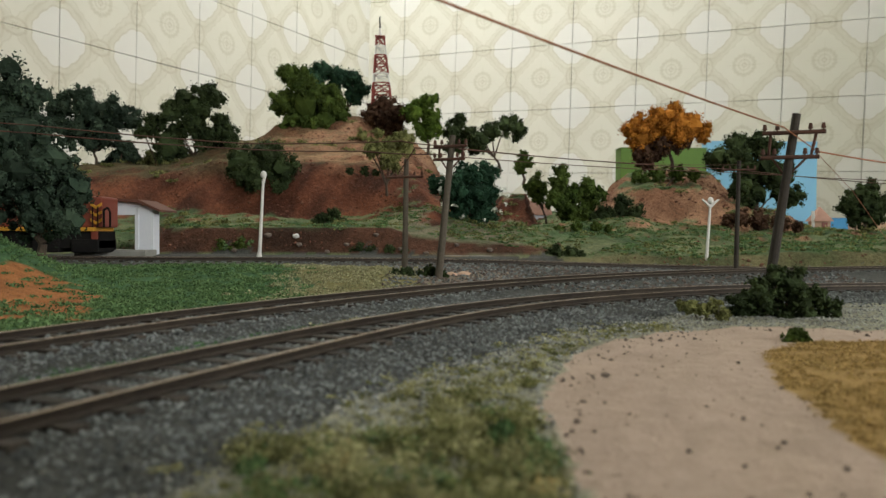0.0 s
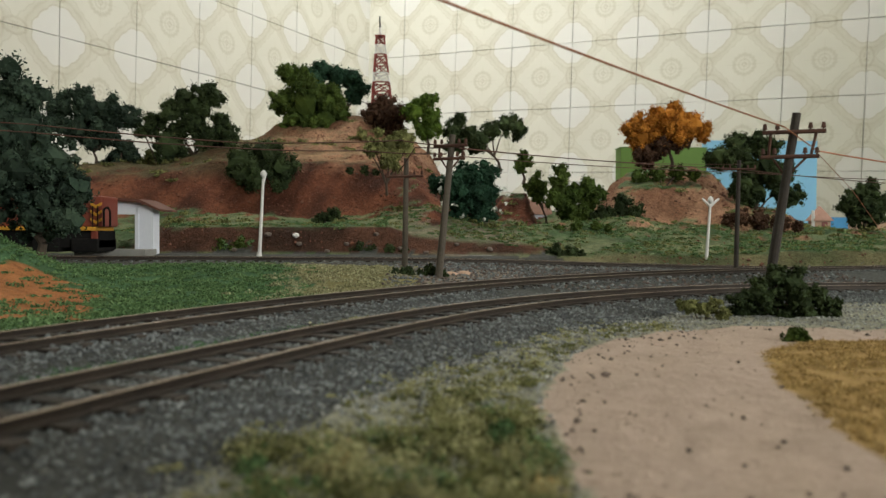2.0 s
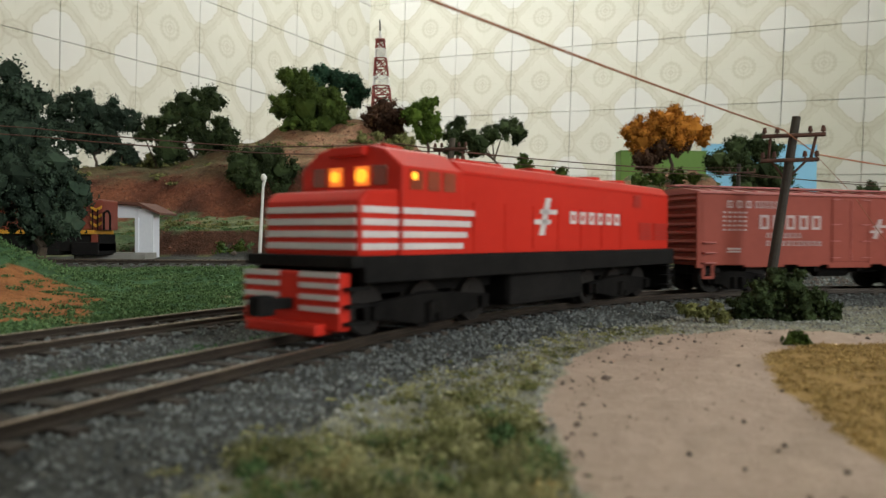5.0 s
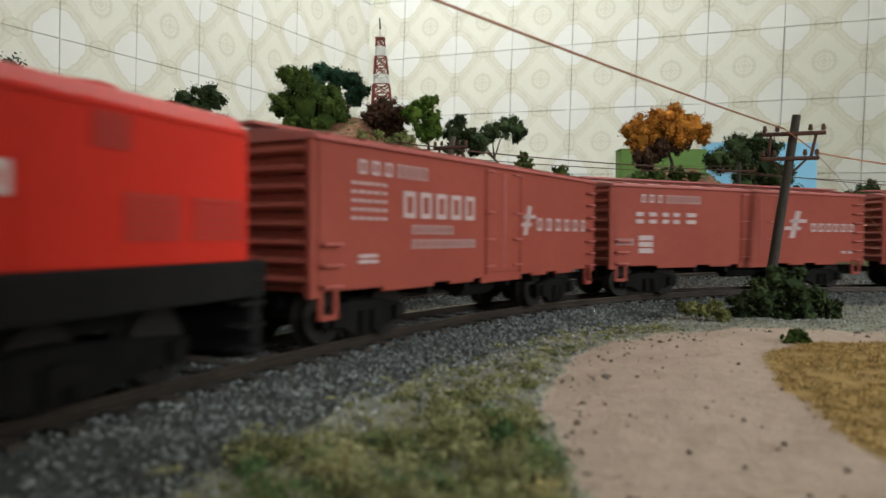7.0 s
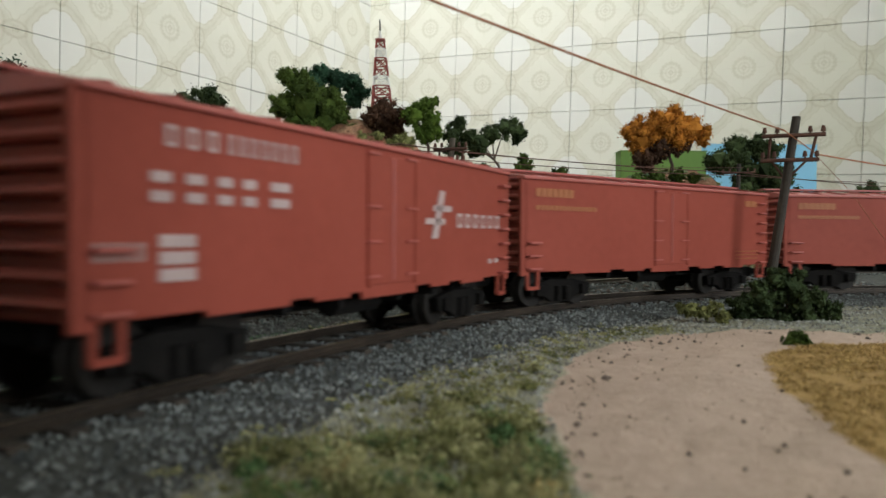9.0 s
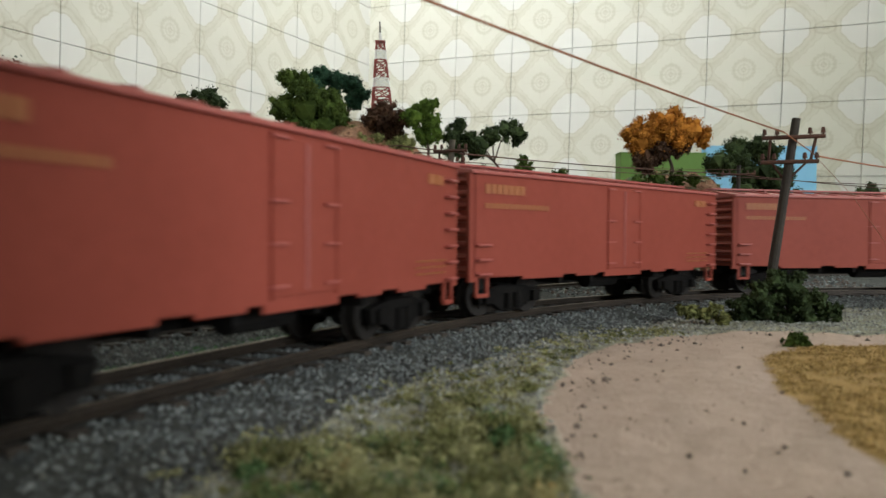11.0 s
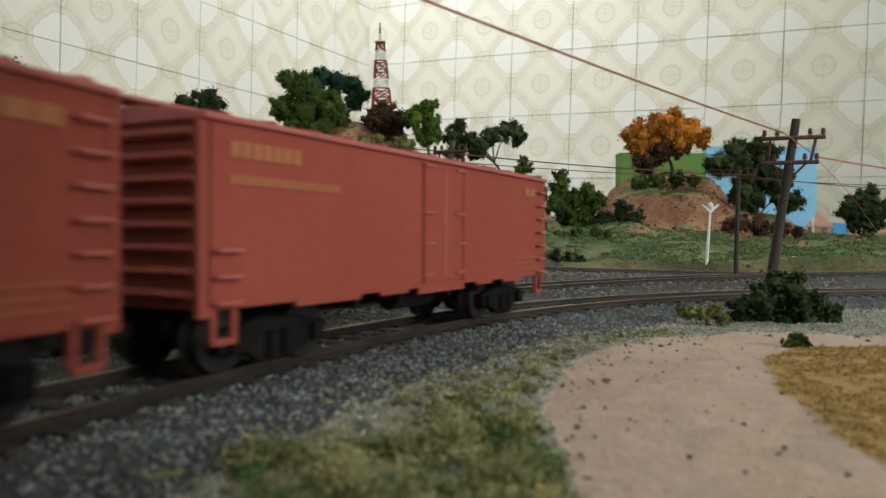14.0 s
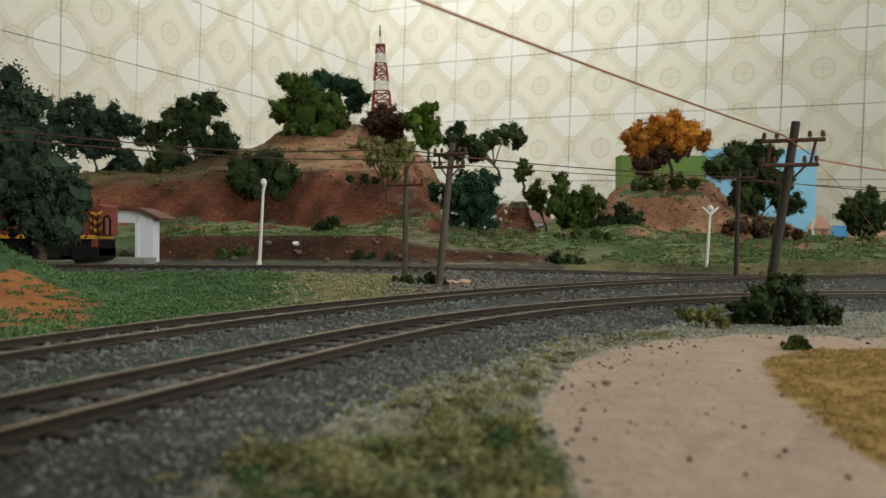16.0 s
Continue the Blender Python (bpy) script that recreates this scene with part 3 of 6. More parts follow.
def back_path():
    xs = np.linspace(BACK_LINE[0][0], BACK_LINE[-1][0], 60)
    ys = np.interp(xs, [p[0] for p in BACK_LINE], [p[1] for p in BACK_LINE])
    zs = np.interp(xs, [p[0] for p in BACK_LINE], [p[2] for p in BACK_LINE])
    for _ in range(6):
        ys[1:-1] = (ys[:-2] + ys[1:-1] * 2 + ys[2:]) / 4
        zs[1:-1] = (zs[:-2] + zs[1:-1] * 2 + zs[2:]) / 4
    s = np.concatenate([[0], np.cumsum(np.hypot(np.diff(xs), np.diff(ys)))])

    def place(t):
        x, y, z = float(np.interp(t, s, xs)), float(np.interp(t, s, ys)), float(np.interp(t, s, zs))
        h = math.atan2(float(np.interp(t + 0.01, s, ys) - np.interp(t - 0.01, s, ys)), float(np.interp(t + 0.01, s, xs) - np.interp(t - 0.01, s, xs)))
        return (x, y, z), h - math.pi / 2
    return float(s[-1]), place


wall_right = tiled_wall("wall_right", YAW, 0.1098, 14, 1, "wall of cream patterned glazed tiles")
wall_left = tiled_wall("wall_left", YAW + 90, 0.0114, 11, -1, "wall of cream patterned glazed tiles")


def room():
    shell = LEAN @ Matrix.Translation(CORNER) @ pose(0, 0, 0, 0, 0, YAW)
    for name, box, mat, label in (
            ("wall_back", (-0.12, 3.2, -3.25, -3.13, -0.85, 1.75), PLASTER, "plain plastered wall"),
            ("floor", (-0.12, 3.2, -3.25, 0.12, -0.95, -0.851), FLOORING, "bare concrete floor"),
            ("ceiling", (-0.12, 3.2, -3.25, 0.12, 1.751, 1.85), PLASTER, "white plaster ceiling")):
        ob = put(name, boxed(*box), mat)
        ob.matrix_basis = shell
        tagged(ob, label, name.split("_")[0], kind="structure")
    bm = bmesh.new()
    for y0, y1, z0, z1 in ((-3.13, -2.60, -0.85, 1.75), (-1.20, -0.002, -0.85, 1.75), (-2.60, -1.20, -0.85, 0.15), (-2.60, -1.20, 1.25, 1.75)):
        add_box(bm, 3.08, 3.2, y0, y1, z0, z1)
    back = put("wall_side", bm, PLASTER)
    back.matrix_basis = shell
    tagged(back, "plain plastered wall with a window opening", "wall", kind="structure")
    win = thing("window_1", shell, "wide window lighting the layout from the side", "window", "", "structure")
    for name, box in (("window_frame", (3.12, 3.17, -2.60, -2.56, 0.15, 1.25)), ("window_frame", (3.12, 3.17, -1.24, -1.20, 0.15, 1.25)),
                      ("window_frame", (3.12, 3.17, -2.56, -1.24, 0.15, 0.19)), ("window_frame", (3.12, 3.17, -2.56, -1.24, 1.21, 1.25)),
                      ("window_bar", (3.12, 3.17, -1.92, -1.88, 0.19, 1.21))):
        part(name, boxed(*box, bevel=0.003), WHITE_PAINT, win)
    fixture = thing("ceiling_tube", TUBE @ pose(0, 0, 0.035), "white ceiling tube fitting", "lamp")
    part("housing", boxed(-0.42, 0.42, -0.06, 0.06, -0.02, 0.05, 0.004), WHITE_PAINT, fixture)
    # Flap added on the camera side so the tube lights the foreground less.
    part("shade_flap", boxed(-0.42, 0.42, -0.082, -0.074, -0.075, 0.03, 0.002), WHITE_PAINT, fixture, "unseen white flap added to cut tube light on the foreground")
    # Added out of view: blocks window light from the near left ground.
    side = put("shade_board", boxed(0.056, 0.064, -0.30, 0.018, -0.03, 0.16, 0.001), PLY)
    tagged(side, "unseen wooden board added to shade the near left ground", "board", kind="structure")
    # Unseen pier, put here to keep window light off the wall's right end.
    pier = put("shade_pier", boxed(0.92, 1.42, 0.80, 0.92, -0.85, 1.70, 0.002), PLASTER)
    tagged(pier, "unseen plain pier added to shade the right of the tiled wall", "wall", kind="structure")
    table = thing("layout_table", pose(0, 0, 0), "wooden layout table carrying the scenery", "table")
    part("tabletop", boxed(-0.52, 0.95, -1.05, 1.20, -0.055, -0.035, 0.002), PLY, table)
    for x, y in ((-0.45, -1.0), (0.88, -1.0), (-0.45, 1.1), (0.88, 1.1)):
        part("leg", boxed(x - 0.03, x + 0.03, y - 0.03, y + 0.03, -0.82, -0.055, 0.003), PLY, table)


room()
for label, path, pitch in (("main line curving across the layout", main_path(), 0.0089), ("outer curve beside the main line", arc(OUTER, 1.80, 2.95), 0.0078),
                           ("straight back line below the red bank", back_path(), 0.0078)):
    track(label, path, pitch)


# ---- loose ground cover ----
OCTA = np.array(((1, 0, 0), (-1, 0, 0), (0, 1, 0), (0, -1, 0), (0, 0, 1), (0, 0, -1)), float)
OCTA_F = np.array(((0, 2, 4), (2, 1, 4), (1, 3, 4), (3, 0, 4), (2, 0, 5), (1, 2, 5), (3, 1, 5), (0, 3, 5)))


def stones(name, label, at_, size, mat):
    """Angular chips of stone, one mesh."""
    n = len(at_)
    v = OCTA[None] * rng.uniform(0.55, 1.25, (n, 6, 1)) * np.asarray(size)[:, None, None]
    v = v + rng.normal(0, 0.16, (n, 6, 3)) * np.asarray(size)[:, None, None]
    a = rng.uniform(0, 6.28, n)
    c, s = np.cos(a)[:, None], np.sin(a)[:, None]
    v = np.stack([v[..., 0] * c - v[..., 1] * s, v[..., 0] * s + v[..., 1] * c, v[..., 2] * 0.8], -1) + at_[:, None]
    f = (OCTA_F[None] + 6 * np.arange(n)[:, None, None]).reshape(-1, 3)
    ob = soup(name, v.reshape(-1, 3), f.tolist(), mat)
    return tagged(ob, label, "gravel", kind="stuff")


def flakes(centres, size, up=0.0):
    """Small bent leaf flakes facing all ways: vertices and quads."""
    n = len(centres)
    d = rng.normal(0, 1, (n, 3))
    d[:, 2] += up
    d /= np.linalg.norm(d, axis=1, keepdims=True)
    e = np.cross(d, rng.normal(0, 1, (n, 3)))
    e /= np.linalg.norm(e, axis=1, keepdims=True) + 1e-9
    k = size * rng.uniform(0.6, 1.3, (n, 1))
    q = np.stack([centres - d * k - e * k * 0.6, centres + d * k - e * k * 0.5, centres + d * k * 0.8 + e * k * 0.6, centres - d * k * 0.8 + e * k * 0.5], 1)
    return q.reshape(-1, 3), (np.arange(n)[:, None] * 4 + np.arange(4)[None])


def turf(name, label, xy, radius, count, size, mat, lift=0.5, tall=0.6):
    x, y = xy[:, 0], xy[:, 1]
    z = height(x, y)
    r = np.broadcast_to(np.asarray(radius, float), x.shape)
    c = np.repeat(np.stack([x, y, z], -1), count, 0)
    rr = np.repeat(r, count)[:, None]
    g = rng.normal(0, 0.5, (len(c), 3))
    g[:, 2] = np.abs(g[:, 2]) * tall + lift * 0.2
    v, q = flakes(c + g * rr, size, 0.4)
    ob = soup(name, v, q.tolist(), mat)
    return tagged(ob, label, "turf", kind="stuff")


def along_main(n, s0, s1, o0, o1):
    s, o = rng.uniform(s0, s1, n), rng.uniform(o0, o1, n)
    x, y, h = (np.interp(s, LINE[0], v) for v in LINE[1:])
    return x + o * np.cos(h), y - o * np.sin(h), o


def ballast():
    x, y, o = along_main(64000, -0.17, 0.42, -0.052, 0.046)
    keep = (rng.uniform(0, 1, len(x)) < np.clip((0.034 - o) / 0.010, 0.05, 1)) & (np.abs(np.abs(o) - 0.0083) > 0.0013) & ~within(SAND, x + 0.001, y)
    x, y = x[keep], y[keep]
    near, back, main = off_track(x, y)
    o2 = np.hypot(x - OUTER[0], y - OUTER[1]) - OUTER[2]
    keep = np.abs(np.abs(o2) - 0.0083) > 0.0013
    x, y = x[keep], y[keep]
    size = rng.uniform(0.00025, 0.00062, len(x))
    stones("track_ballast", "loose grey stone ballast along the tracks", np.stack([x, y, height(x, y) + size * 0.3], -1), size, STONE)
    a = rng.uniform(1.85, 2.92, 9000)
    r = OUTER[2] + rng.uniform(-0.014, 0.020, 9000)
    x, y = OUTER[0] + r * np.cos(a), OUTER[1] + r * np.sin(a)
    keep = np.abs(np.abs(r - OUTER[2]) - 0.0083) > 0.0013
    x, y = x[keep], y[keep]
    size = rng.uniform(0.0004, 0.0010, len(x))
    stones("track_ballast", "loose grey stone ballast along the outer curve", np.stack([x, y, height(x, y) + size * 0.3], -1), size, STONE)
    x, y = rng.uniform(-0.03, 0.26, 7000), rng.uniform(0.34, 0.50, 7000)
    near, back, main = off_track(x, y)
    keep = (main < -0.02) & (near > 0.014) & (back > 0.012)
    x, y = x[keep], y[keep]
    size = rng.uniform(0.0005, 0.0015, len(x))
    half = rng.uniform(0, 1, len(x)) < 0.55
    at_ = np.stack([x, y, height(x, y) + size * 0.2], -1)
    stones("track_ballast", "grey gravel between the lines", at_[half], size[half], STONE)
    stones("track_ballast", "brown gravel between the lines", at_[~half], size[~half], PEBBLE)
    x = rng.uniform(-0.30, 0.36, 3400)
    y = np.interp(x, [p[0] for p in BACK_LINE], [p[1] for p in BACK_LINE]) + rng.uniform(-0.036, 0.018, 3400)
    size = rng.uniform(0.0004, 0.0009, 3400)
    stones("track_ballast", "dark stone ballast along the back line", np.stack([x, y, height(x, y) + size * 0.2], -1), size, STONE)


ballast()


def verge():
    x, y = rng.uniform(-0.055, 0.17, 26000), rng.uniform(0.045, 0.30, 26000)
    near, back, main = off_track(x, y)
    keep = (main > 0.027) & ~within(SAND, x, y) & ~within(OCHRE, x, y) & (x < 0.62 * y + 0.02)
    x, y = x[keep], y[keep]
    size = rng.uniform(0.00022, 0.0006, len(x))
    stones("verge_gravel", "grey gravel mixed into the grassy verge", np.stack([x, y, height(x, y) + size * 0.3], -1), size, GRAVEL)
    x, y = rng.uniform(-0.065, 0.07, 4600), rng.uniform(0.040, 0.235, 4600)
    main = off_main(x, y)
    lush = 1.1 * lumpy(x, y, 0.0045, 6.0) + np.clip((0.135 - y) / 0.06, -0.9, 0.7) + np.clip((main - 0.045) / 0.02, -0.8, 0.3) - 0.28
    off_sand = ~within(SAND, x + 0.002, y)
    keep = (main > 0.027) & off_sand & (lush > 0.10)
    xy = np.stack([x[keep], y[keep]], -1)
    big = rng.uniform(0.0010, 0.0030, len(xy)) * np.clip(1.25 - xy[:, 1] * 3, 0.7, 1.15)
    kind = lumpy(xy[:, 0], xy[:, 1], 0.0028, 2.0) + rng.normal(0, 0.25, len(xy))
    for lo, hi, leaf, words, lift in ((-9, -0.55, "turf", "dark green tufts of ground foam on the verge", 0.8), (-0.55, 0.02, "olive", "olive tufts of ground foam on the verge", 0.5),
                                      (0.02, 1.25, "moss", "tufts of yellow-green ground foam on the verge", 0.6), (1.25, 9, "ochre", "ochre tufts of ground foam on the verge", 0.4)):
        pick = (kind >= lo) & (kind < hi)
        turf("verge_turf", words, xy[pick], big[pick], 150, 0.00021, LEAF[leaf], lift, 0.95)
    keep = (main > 0.024) & off_sand & (lush <= 0.10) & (rng.uniform(0, 1, len(x)) < np.clip((main - 0.018) / 0.03, 0, 0.8))
    thin = np.stack([x[keep], y[keep]], -1)
    half = rng.uniform(0, 1, len(thin)) < 0.5
    turf("verge_turf", "sparse olive tufts of ground foam among the gravel", thin[half], rng.uniform(0.0007, 0.0018, half.sum()), 60, 0.00018, LEAF["olive"], 0.1, 0.4)
    turf("verge_turf", "sparse yellow-green tufts of ground foam among the gravel", thin[~half], rng.uniform(0.0006, 0.0016, (~half).sum()), 60, 0.00018, LEAF["moss"], 0.1, 0.4)
    x, y = rng.uniform(-0.05, 0.12, 900), rng.uniform(0.05, 0.27, 900)
    near, back, main = off_track(x, y)
    keep = (main > 0.016) & ~within(SAND, x - 0.004, y) & (rng.uniform(0, 1, len(x)) < 0.2)
    x, y = x[keep], y[keep]
    size = rng.uniform(0.0002, 0.0005, len(x))
    stones("pale_chips", "pale stone chips scattered over the gravel", np.stack([x, y, height(x, y) + size], -1), size, SLAB)
    x, y = rng.uniform(0.05, 0.22, 5200), rng.uniform(0.05, 0.21, 5200)
    keep = within(OCHRE, x, y) & (off_main(x, y) > 0.03) & (x < 0.62 * y + 0.02)
    xy = np.stack([x[keep], y[keep]], -1)
    turf("ochre_turf", "short ochre grass flock on the field", xy, 0.0016, 40, 0.00020, LEAF["ochre"], 0.1, 0.3)
    x, y = rng.uniform(0.014, 0.15, 2600), rng.uniform(0.06, 0.225, 2600)
    keep = within(SAND, x, y) & ~within(OCHRE, x, y)
    keep &= rng.uniform(0, 1, len(x)) < np.where(within(SAND, x - 0.008, y + 0.008), 0.14, 0.75)
    x, y = x[keep], y[keep]
    size = rng.uniform(0.00018, 0.0005, len(x)) * rng.choice((0.6, 1.0, 1.3), len(x))
    stones("path_pebbles", "dark pebbles strewn over the sandy track", np.stack([x, y, height(x, y) + size * 0.2], -1), size, PEBBLE)


verge()


EARTH = worn("red_earth_crumb", (0.08, 0.030, 0.017), (0.18, 0.075, 0.042), 0.95, 40, 800, 0.3, 0.0004, 0, 0, 0.6)


def far_turf():
    x, y = rng.uniform(-0.30, 0.05, 5200), rng.uniform(0.20, 0.46, 5200)
    near, back, main = off_track(x, y)
    b = x / y
    keep = (main < 0) & (near > 0.024) & (back > 0.022) & (b < -0.05 + rng.normal(0, 0.03, len(x)))
    x, y, b = x[keep], y[keep], b[keep]
    straw = b > -0.20 + rng.normal(0, 0.03, len(b))
    bare = (b < -0.475) & (height(x, y) < 0.0125) & (y > 0.235) & (y < 0.32) & (rng.uniform(0, 1, len(x)) < 0.68)
    for pick, mat, words in ((~straw & ~bare, "turf", "green ground foam between the tracks"), (straw & ~bare, "straw", "straw-coloured ground foam between the tracks")):
        turf("trackside_turf", words, np.stack([x[pick], y[pick]], -1), rng.uniform(0.0015, 0.004, pick.sum()), 34, 0.00045, LEAF[mat], 0.1, 0.35)
    x, y = rng.uniform(-0.42, 0.52, 7500), rng.uniform(0.555, 0.80, 7500)
    z = height(x, y)
    slope = np.hypot(height(x + 0.004, y) - z, height(x, y + 0.004) - z) / 0.004
    keep = (slope < 0.55) & (lumpy(x, y, 0.02, 9.0) > np.where(x < -0.05, 0.05, -0.45)) & (z < 0.085)
    xy = np.stack([x[keep], y[keep]], -1)
    half = rng.uniform(0, 1, len(xy)) < 0.6
    turf("hillside_turf", "green ground foam on the terrace", xy[half], rng.uniform(0.0015, 0.004, half.sum()), 26, 0.0006, LEAF["turf"], 0.05, 0.35)
    turf("hillside_turf", "olive ground foam on the terrace", xy[~half], rng.uniform(0.0015, 0.004, (~half).sum()), 26, 0.0006, LEAF["olive"], 0.05, 0.3)
    x, y = rng.uniform(-0.50, 0.60, 42000), rng.uniform(0.55, 1.02, 42000)
    z = height(x, y)
    slope = np.hypot(height(x + 0.004, y) - z, height(x, y + 0.004) - z) / 0.004
    keep = slope > 0.5
    x, y, z = x[keep], y[keep], z[keep]
    size = rng.uniform(0.0004, 0.0010, len(x)) * rng.choice((0.6, 1, 1.6, 2.6), len(x), p=(0.35, 0.35, 0.22, 0.08))
    stones("bank_rubble", "crumbs of red earth on the banks", np.stack([x, y, z], -1), size, EARTH)
    x, y = rng.uniform(-0.50, 0.60, 420), rng.uniform(0.60, 1.05, 420)
    keep = lumpy(x, y, 0.05, 3.0) > 0.15
    turf("bank_scrub", "dry brown-green scrub on the red banks", np.stack([x[keep], y[keep]], -1), rng.uniform(0.003, 0.008, keep.sum()), 60, 0.0012, LEAF["olive"], 0.1, 0.5)


far_turf()


# ---- trees and bushes ----
ICO = bmesh.new()
bmesh.ops.create_icosphere(ICO, subdivisions=2, radius=1.0)
ICO_V = np.array([v.co[:] for v in ICO.verts])
ICO_F = np.array([[v.index for v in f.verts] for f in ICO.faces])
ICO.free()


def crown_mesh(lobes, flake, dense=1.0, fat=1.0):
    """Lumps of foam clumps: each lobe bears smaller clumps, each clump many flakes; a lumpy core closes the middle."""
    cores, pts = [], []
    for dx, dz, r in lobes:
        r = r * fat
        mid = np.array((dx, rng.uniform(-0.35, 0.35) * r, dz))
        n = 20
        d = rng.normal(0, 1, (n, 3))
        d /= np.linalg.norm(d, axis=1, keepdims=True)
        sub = mid + d * r * rng.uniform(0.42, 0.86, (n, 1))
        for c in sub:
            k = r * rng.uniform(0.17, 0.40)
            m = max(16, int(dense * 3.4 * (k / flake) ** 1.6))
            m = min(m, 230)
            e = rng.normal(0, 1, (m, 3))
            e /= np.linalg.norm(e, axis=1, keepdims=True)
            pts.append(c + e * k * rng.uniform(0.60, 1.05, (m, 1)) * np.where(rng.uniform(0, 1, (m, 1)) < 0.2, 1.4, 1.05))
            cores.append((c, k * 0.62))
        cores.append((mid, r * 0.55))
    v, q = flakes(np.concatenate(pts), flake, 0.1)
    verts, faces = [v], [q]
    base = len(v)
    tri = []
    cv = []
    for c, k in cores:
        w = ICO_V * k * (1 + 0.22 * rng.normal(0, 1, (len(ICO_V), 1)))
        cv.append(w + c)
        tri.append(ICO_F + base)
        base += len(ICO_V)
    return np.concatenate([v] + cv), q.tolist() + np.concatenate(tri).tolist()


def crown(name, lobes, leaf, parent, flake, label="", dense=1.0, fat=1.0):
    v, f = crown_mesh(lobes, flake, dense, fat)
    ob = soup(name, v, f, LEAF[leaf])
    ob.parent = parent
    if label:
        ob["label"] = label
    return ob


def limbs(parent, lobes, thick, y=0.0):
    tops = sorted(lobes, key=lambda q: q[1])
    cx = sum(q[0] for q in lobes) / len(lobes)
    low = min(q[1] - q[2] * 0.2 for q in lobes)
    fork = Vector((cx * 0.35, 0, max(low * 0.6, 0.004)))
    bm = bmesh.new()
    knee = fork * 0.55 + Vector((thick * 1.2, 0, 0))
    add_rod(bm, (0, 0, -0.004), knee, thick * 1.25, thick, 8)
    add_rod(bm, knee, fork, thick, thick * 0.8, 8)
    part("trunk", bm, BARK, parent, "dark wire trunk")
    for q in tops[::max(1, len(tops) // 4)][:5]:
        tip = Vector((q[0], 0, q[1]))
        bow = (fork + tip) / 2 + Vector((0, thick * 2, thick * 1.5))
        bm = bmesh.new()
        add_rod(bm, fork, bow, thick * 0.7, thick * 0.5, 6)
        add_rod(bm, bow, tip, thick * 0.5, thick * 0.3, 6)
        part("limb", bm, BARK, parent)


def tree(label, base, lobes, leaf, flake=0.0010, thick=0.0016, dense=1.0, fat=1.32, group="trees of the layout"):
    ob = thing("tree", pose(*base), label, "tree", group)
    limbs(ob, lobes, thick)
    crown("crown", lobes, leaf, ob, flake, "", dense, fat)
    return ob


def bush(label, base, lobes, leaf, flake=0.0012, dense=1.0, fat=1.1):
    ob = thing("bush", pose(*base), label, "bush", "bushes of the layout")
    bm = bmesh.new()
    for dx, dz, r in lobes[:3]:
        add_rod(bm, (dx * 0.3, 0, -0.003), (dx, 0, dz), r * 0.10, r * 0.05, 6)
    part("stems", bm, BARK, ob)
    crown("foliage", lobes, leaf, ob, flake, "", dense, fat)
    return ob


tree("tall blue-black foam tree beside the back line", (-0.2117, 0.4000, 0.0136), ((-0.0173, 0.0811, 0.0184), (-0.0085, 0.0841, 0.0104), (-0.0130, 0.0635, 0.0163), (-0.0293, 0.0589, 0.0237), (0.0076, 0.0489, 0.0133), (-0.0028, 0.0414, 0.0178), (0.0135, 0.0312, 0.0124), (-0.0029, 0.0207, 0.0148), (0.0209, 0.0357, 0.0083), (0.0164, 0.0179, 0.0095), (-0.0265, 0.0354, 0.0207)), "black", 0.00079, 0.0022, 1.0, 1.2)
tree("spreading dark green foam tree on the bank crest", (-0.4093, 0.9000, 0.1008), ((-0.0143, 0.0821, 0.0133), (-0.0396, 0.0700, 0.0147), (-0.0064, 0.0636, 0.0200), (0.0202, 0.0638, 0.0173), (-0.0497, 0.0488, 0.0133), (-0.0198, 0.0450, 0.0187), (0.0101, 0.0452, 0.0187), (0.0388, 0.0560, 0.0120), (-0.0032, 0.0305, 0.0147)), "black")
tree("dark green foam tree with an open crown on the bank crest", (-0.2850, 0.8800, 0.1025), ((-0.0123, 0.0738, 0.0157), (0.0182, 0.0779, 0.0143), (-0.0273, 0.0595, 0.0130), (0.0020, 0.0629, 0.0170), (-0.0306, 0.0206, 0.0170), (-0.0240, 0.0368, 0.0130), (0.0117, 0.0338, 0.0143), (0.0345, 0.0372, 0.0130), (0.0280, 0.0501, 0.0091), (-0.0500, 0.0451, 0.0104), (-0.0013, 0.0454, 0.0130)), "dark")
tree("low dark green foam tree on the red bank", (-0.1862, 0.7750, 0.0480), ((-0.0184, 0.0497, 0.0149), (0.0057, 0.0539, 0.0161), (0.0229, 0.0414, 0.0138), (-0.0057, 0.0355, 0.0184), (0.0172, 0.0242, 0.0149), (0.0258, 0.0242, 0.0103), (-0.0229, 0.0382, 0.0115)), "dark", 0.00094)
tree("large bright green foam tree on the knoll", (-0.1724, 1.0000, 0.1471), ((-0.0312, 0.0858, 0.0119), (-0.0149, 0.0749, 0.0178), (-0.0348, 0.0491, 0.0163), (-0.0053, 0.0456, 0.0252), (0.0243, 0.0494, 0.0193), (0.0339, 0.0348, 0.0133), (0.0170, 0.0236, 0.0193), (-0.0237, 0.0256, 0.0178), (-0.0444, 0.0416, 0.0104), (0.0279, 0.0605, 0.0119), (-0.0015, 0.0162, 0.0133)), "mid", 0.00108)
tree("blue-green foam tree behind the knoll", (-0.1360, 1.0800, 0.1825), ((-0.0345, 0.0712, 0.0144), (-0.0440, 0.0553, 0.0160), (-0.0122, 0.0611, 0.0144), (0.0078, 0.0596, 0.0128), (0.0198, 0.0454, 0.0112), (0.0078, 0.0398, 0.0128), (0.0135, 0.0279, 0.0072)), "blue", 0.00108)
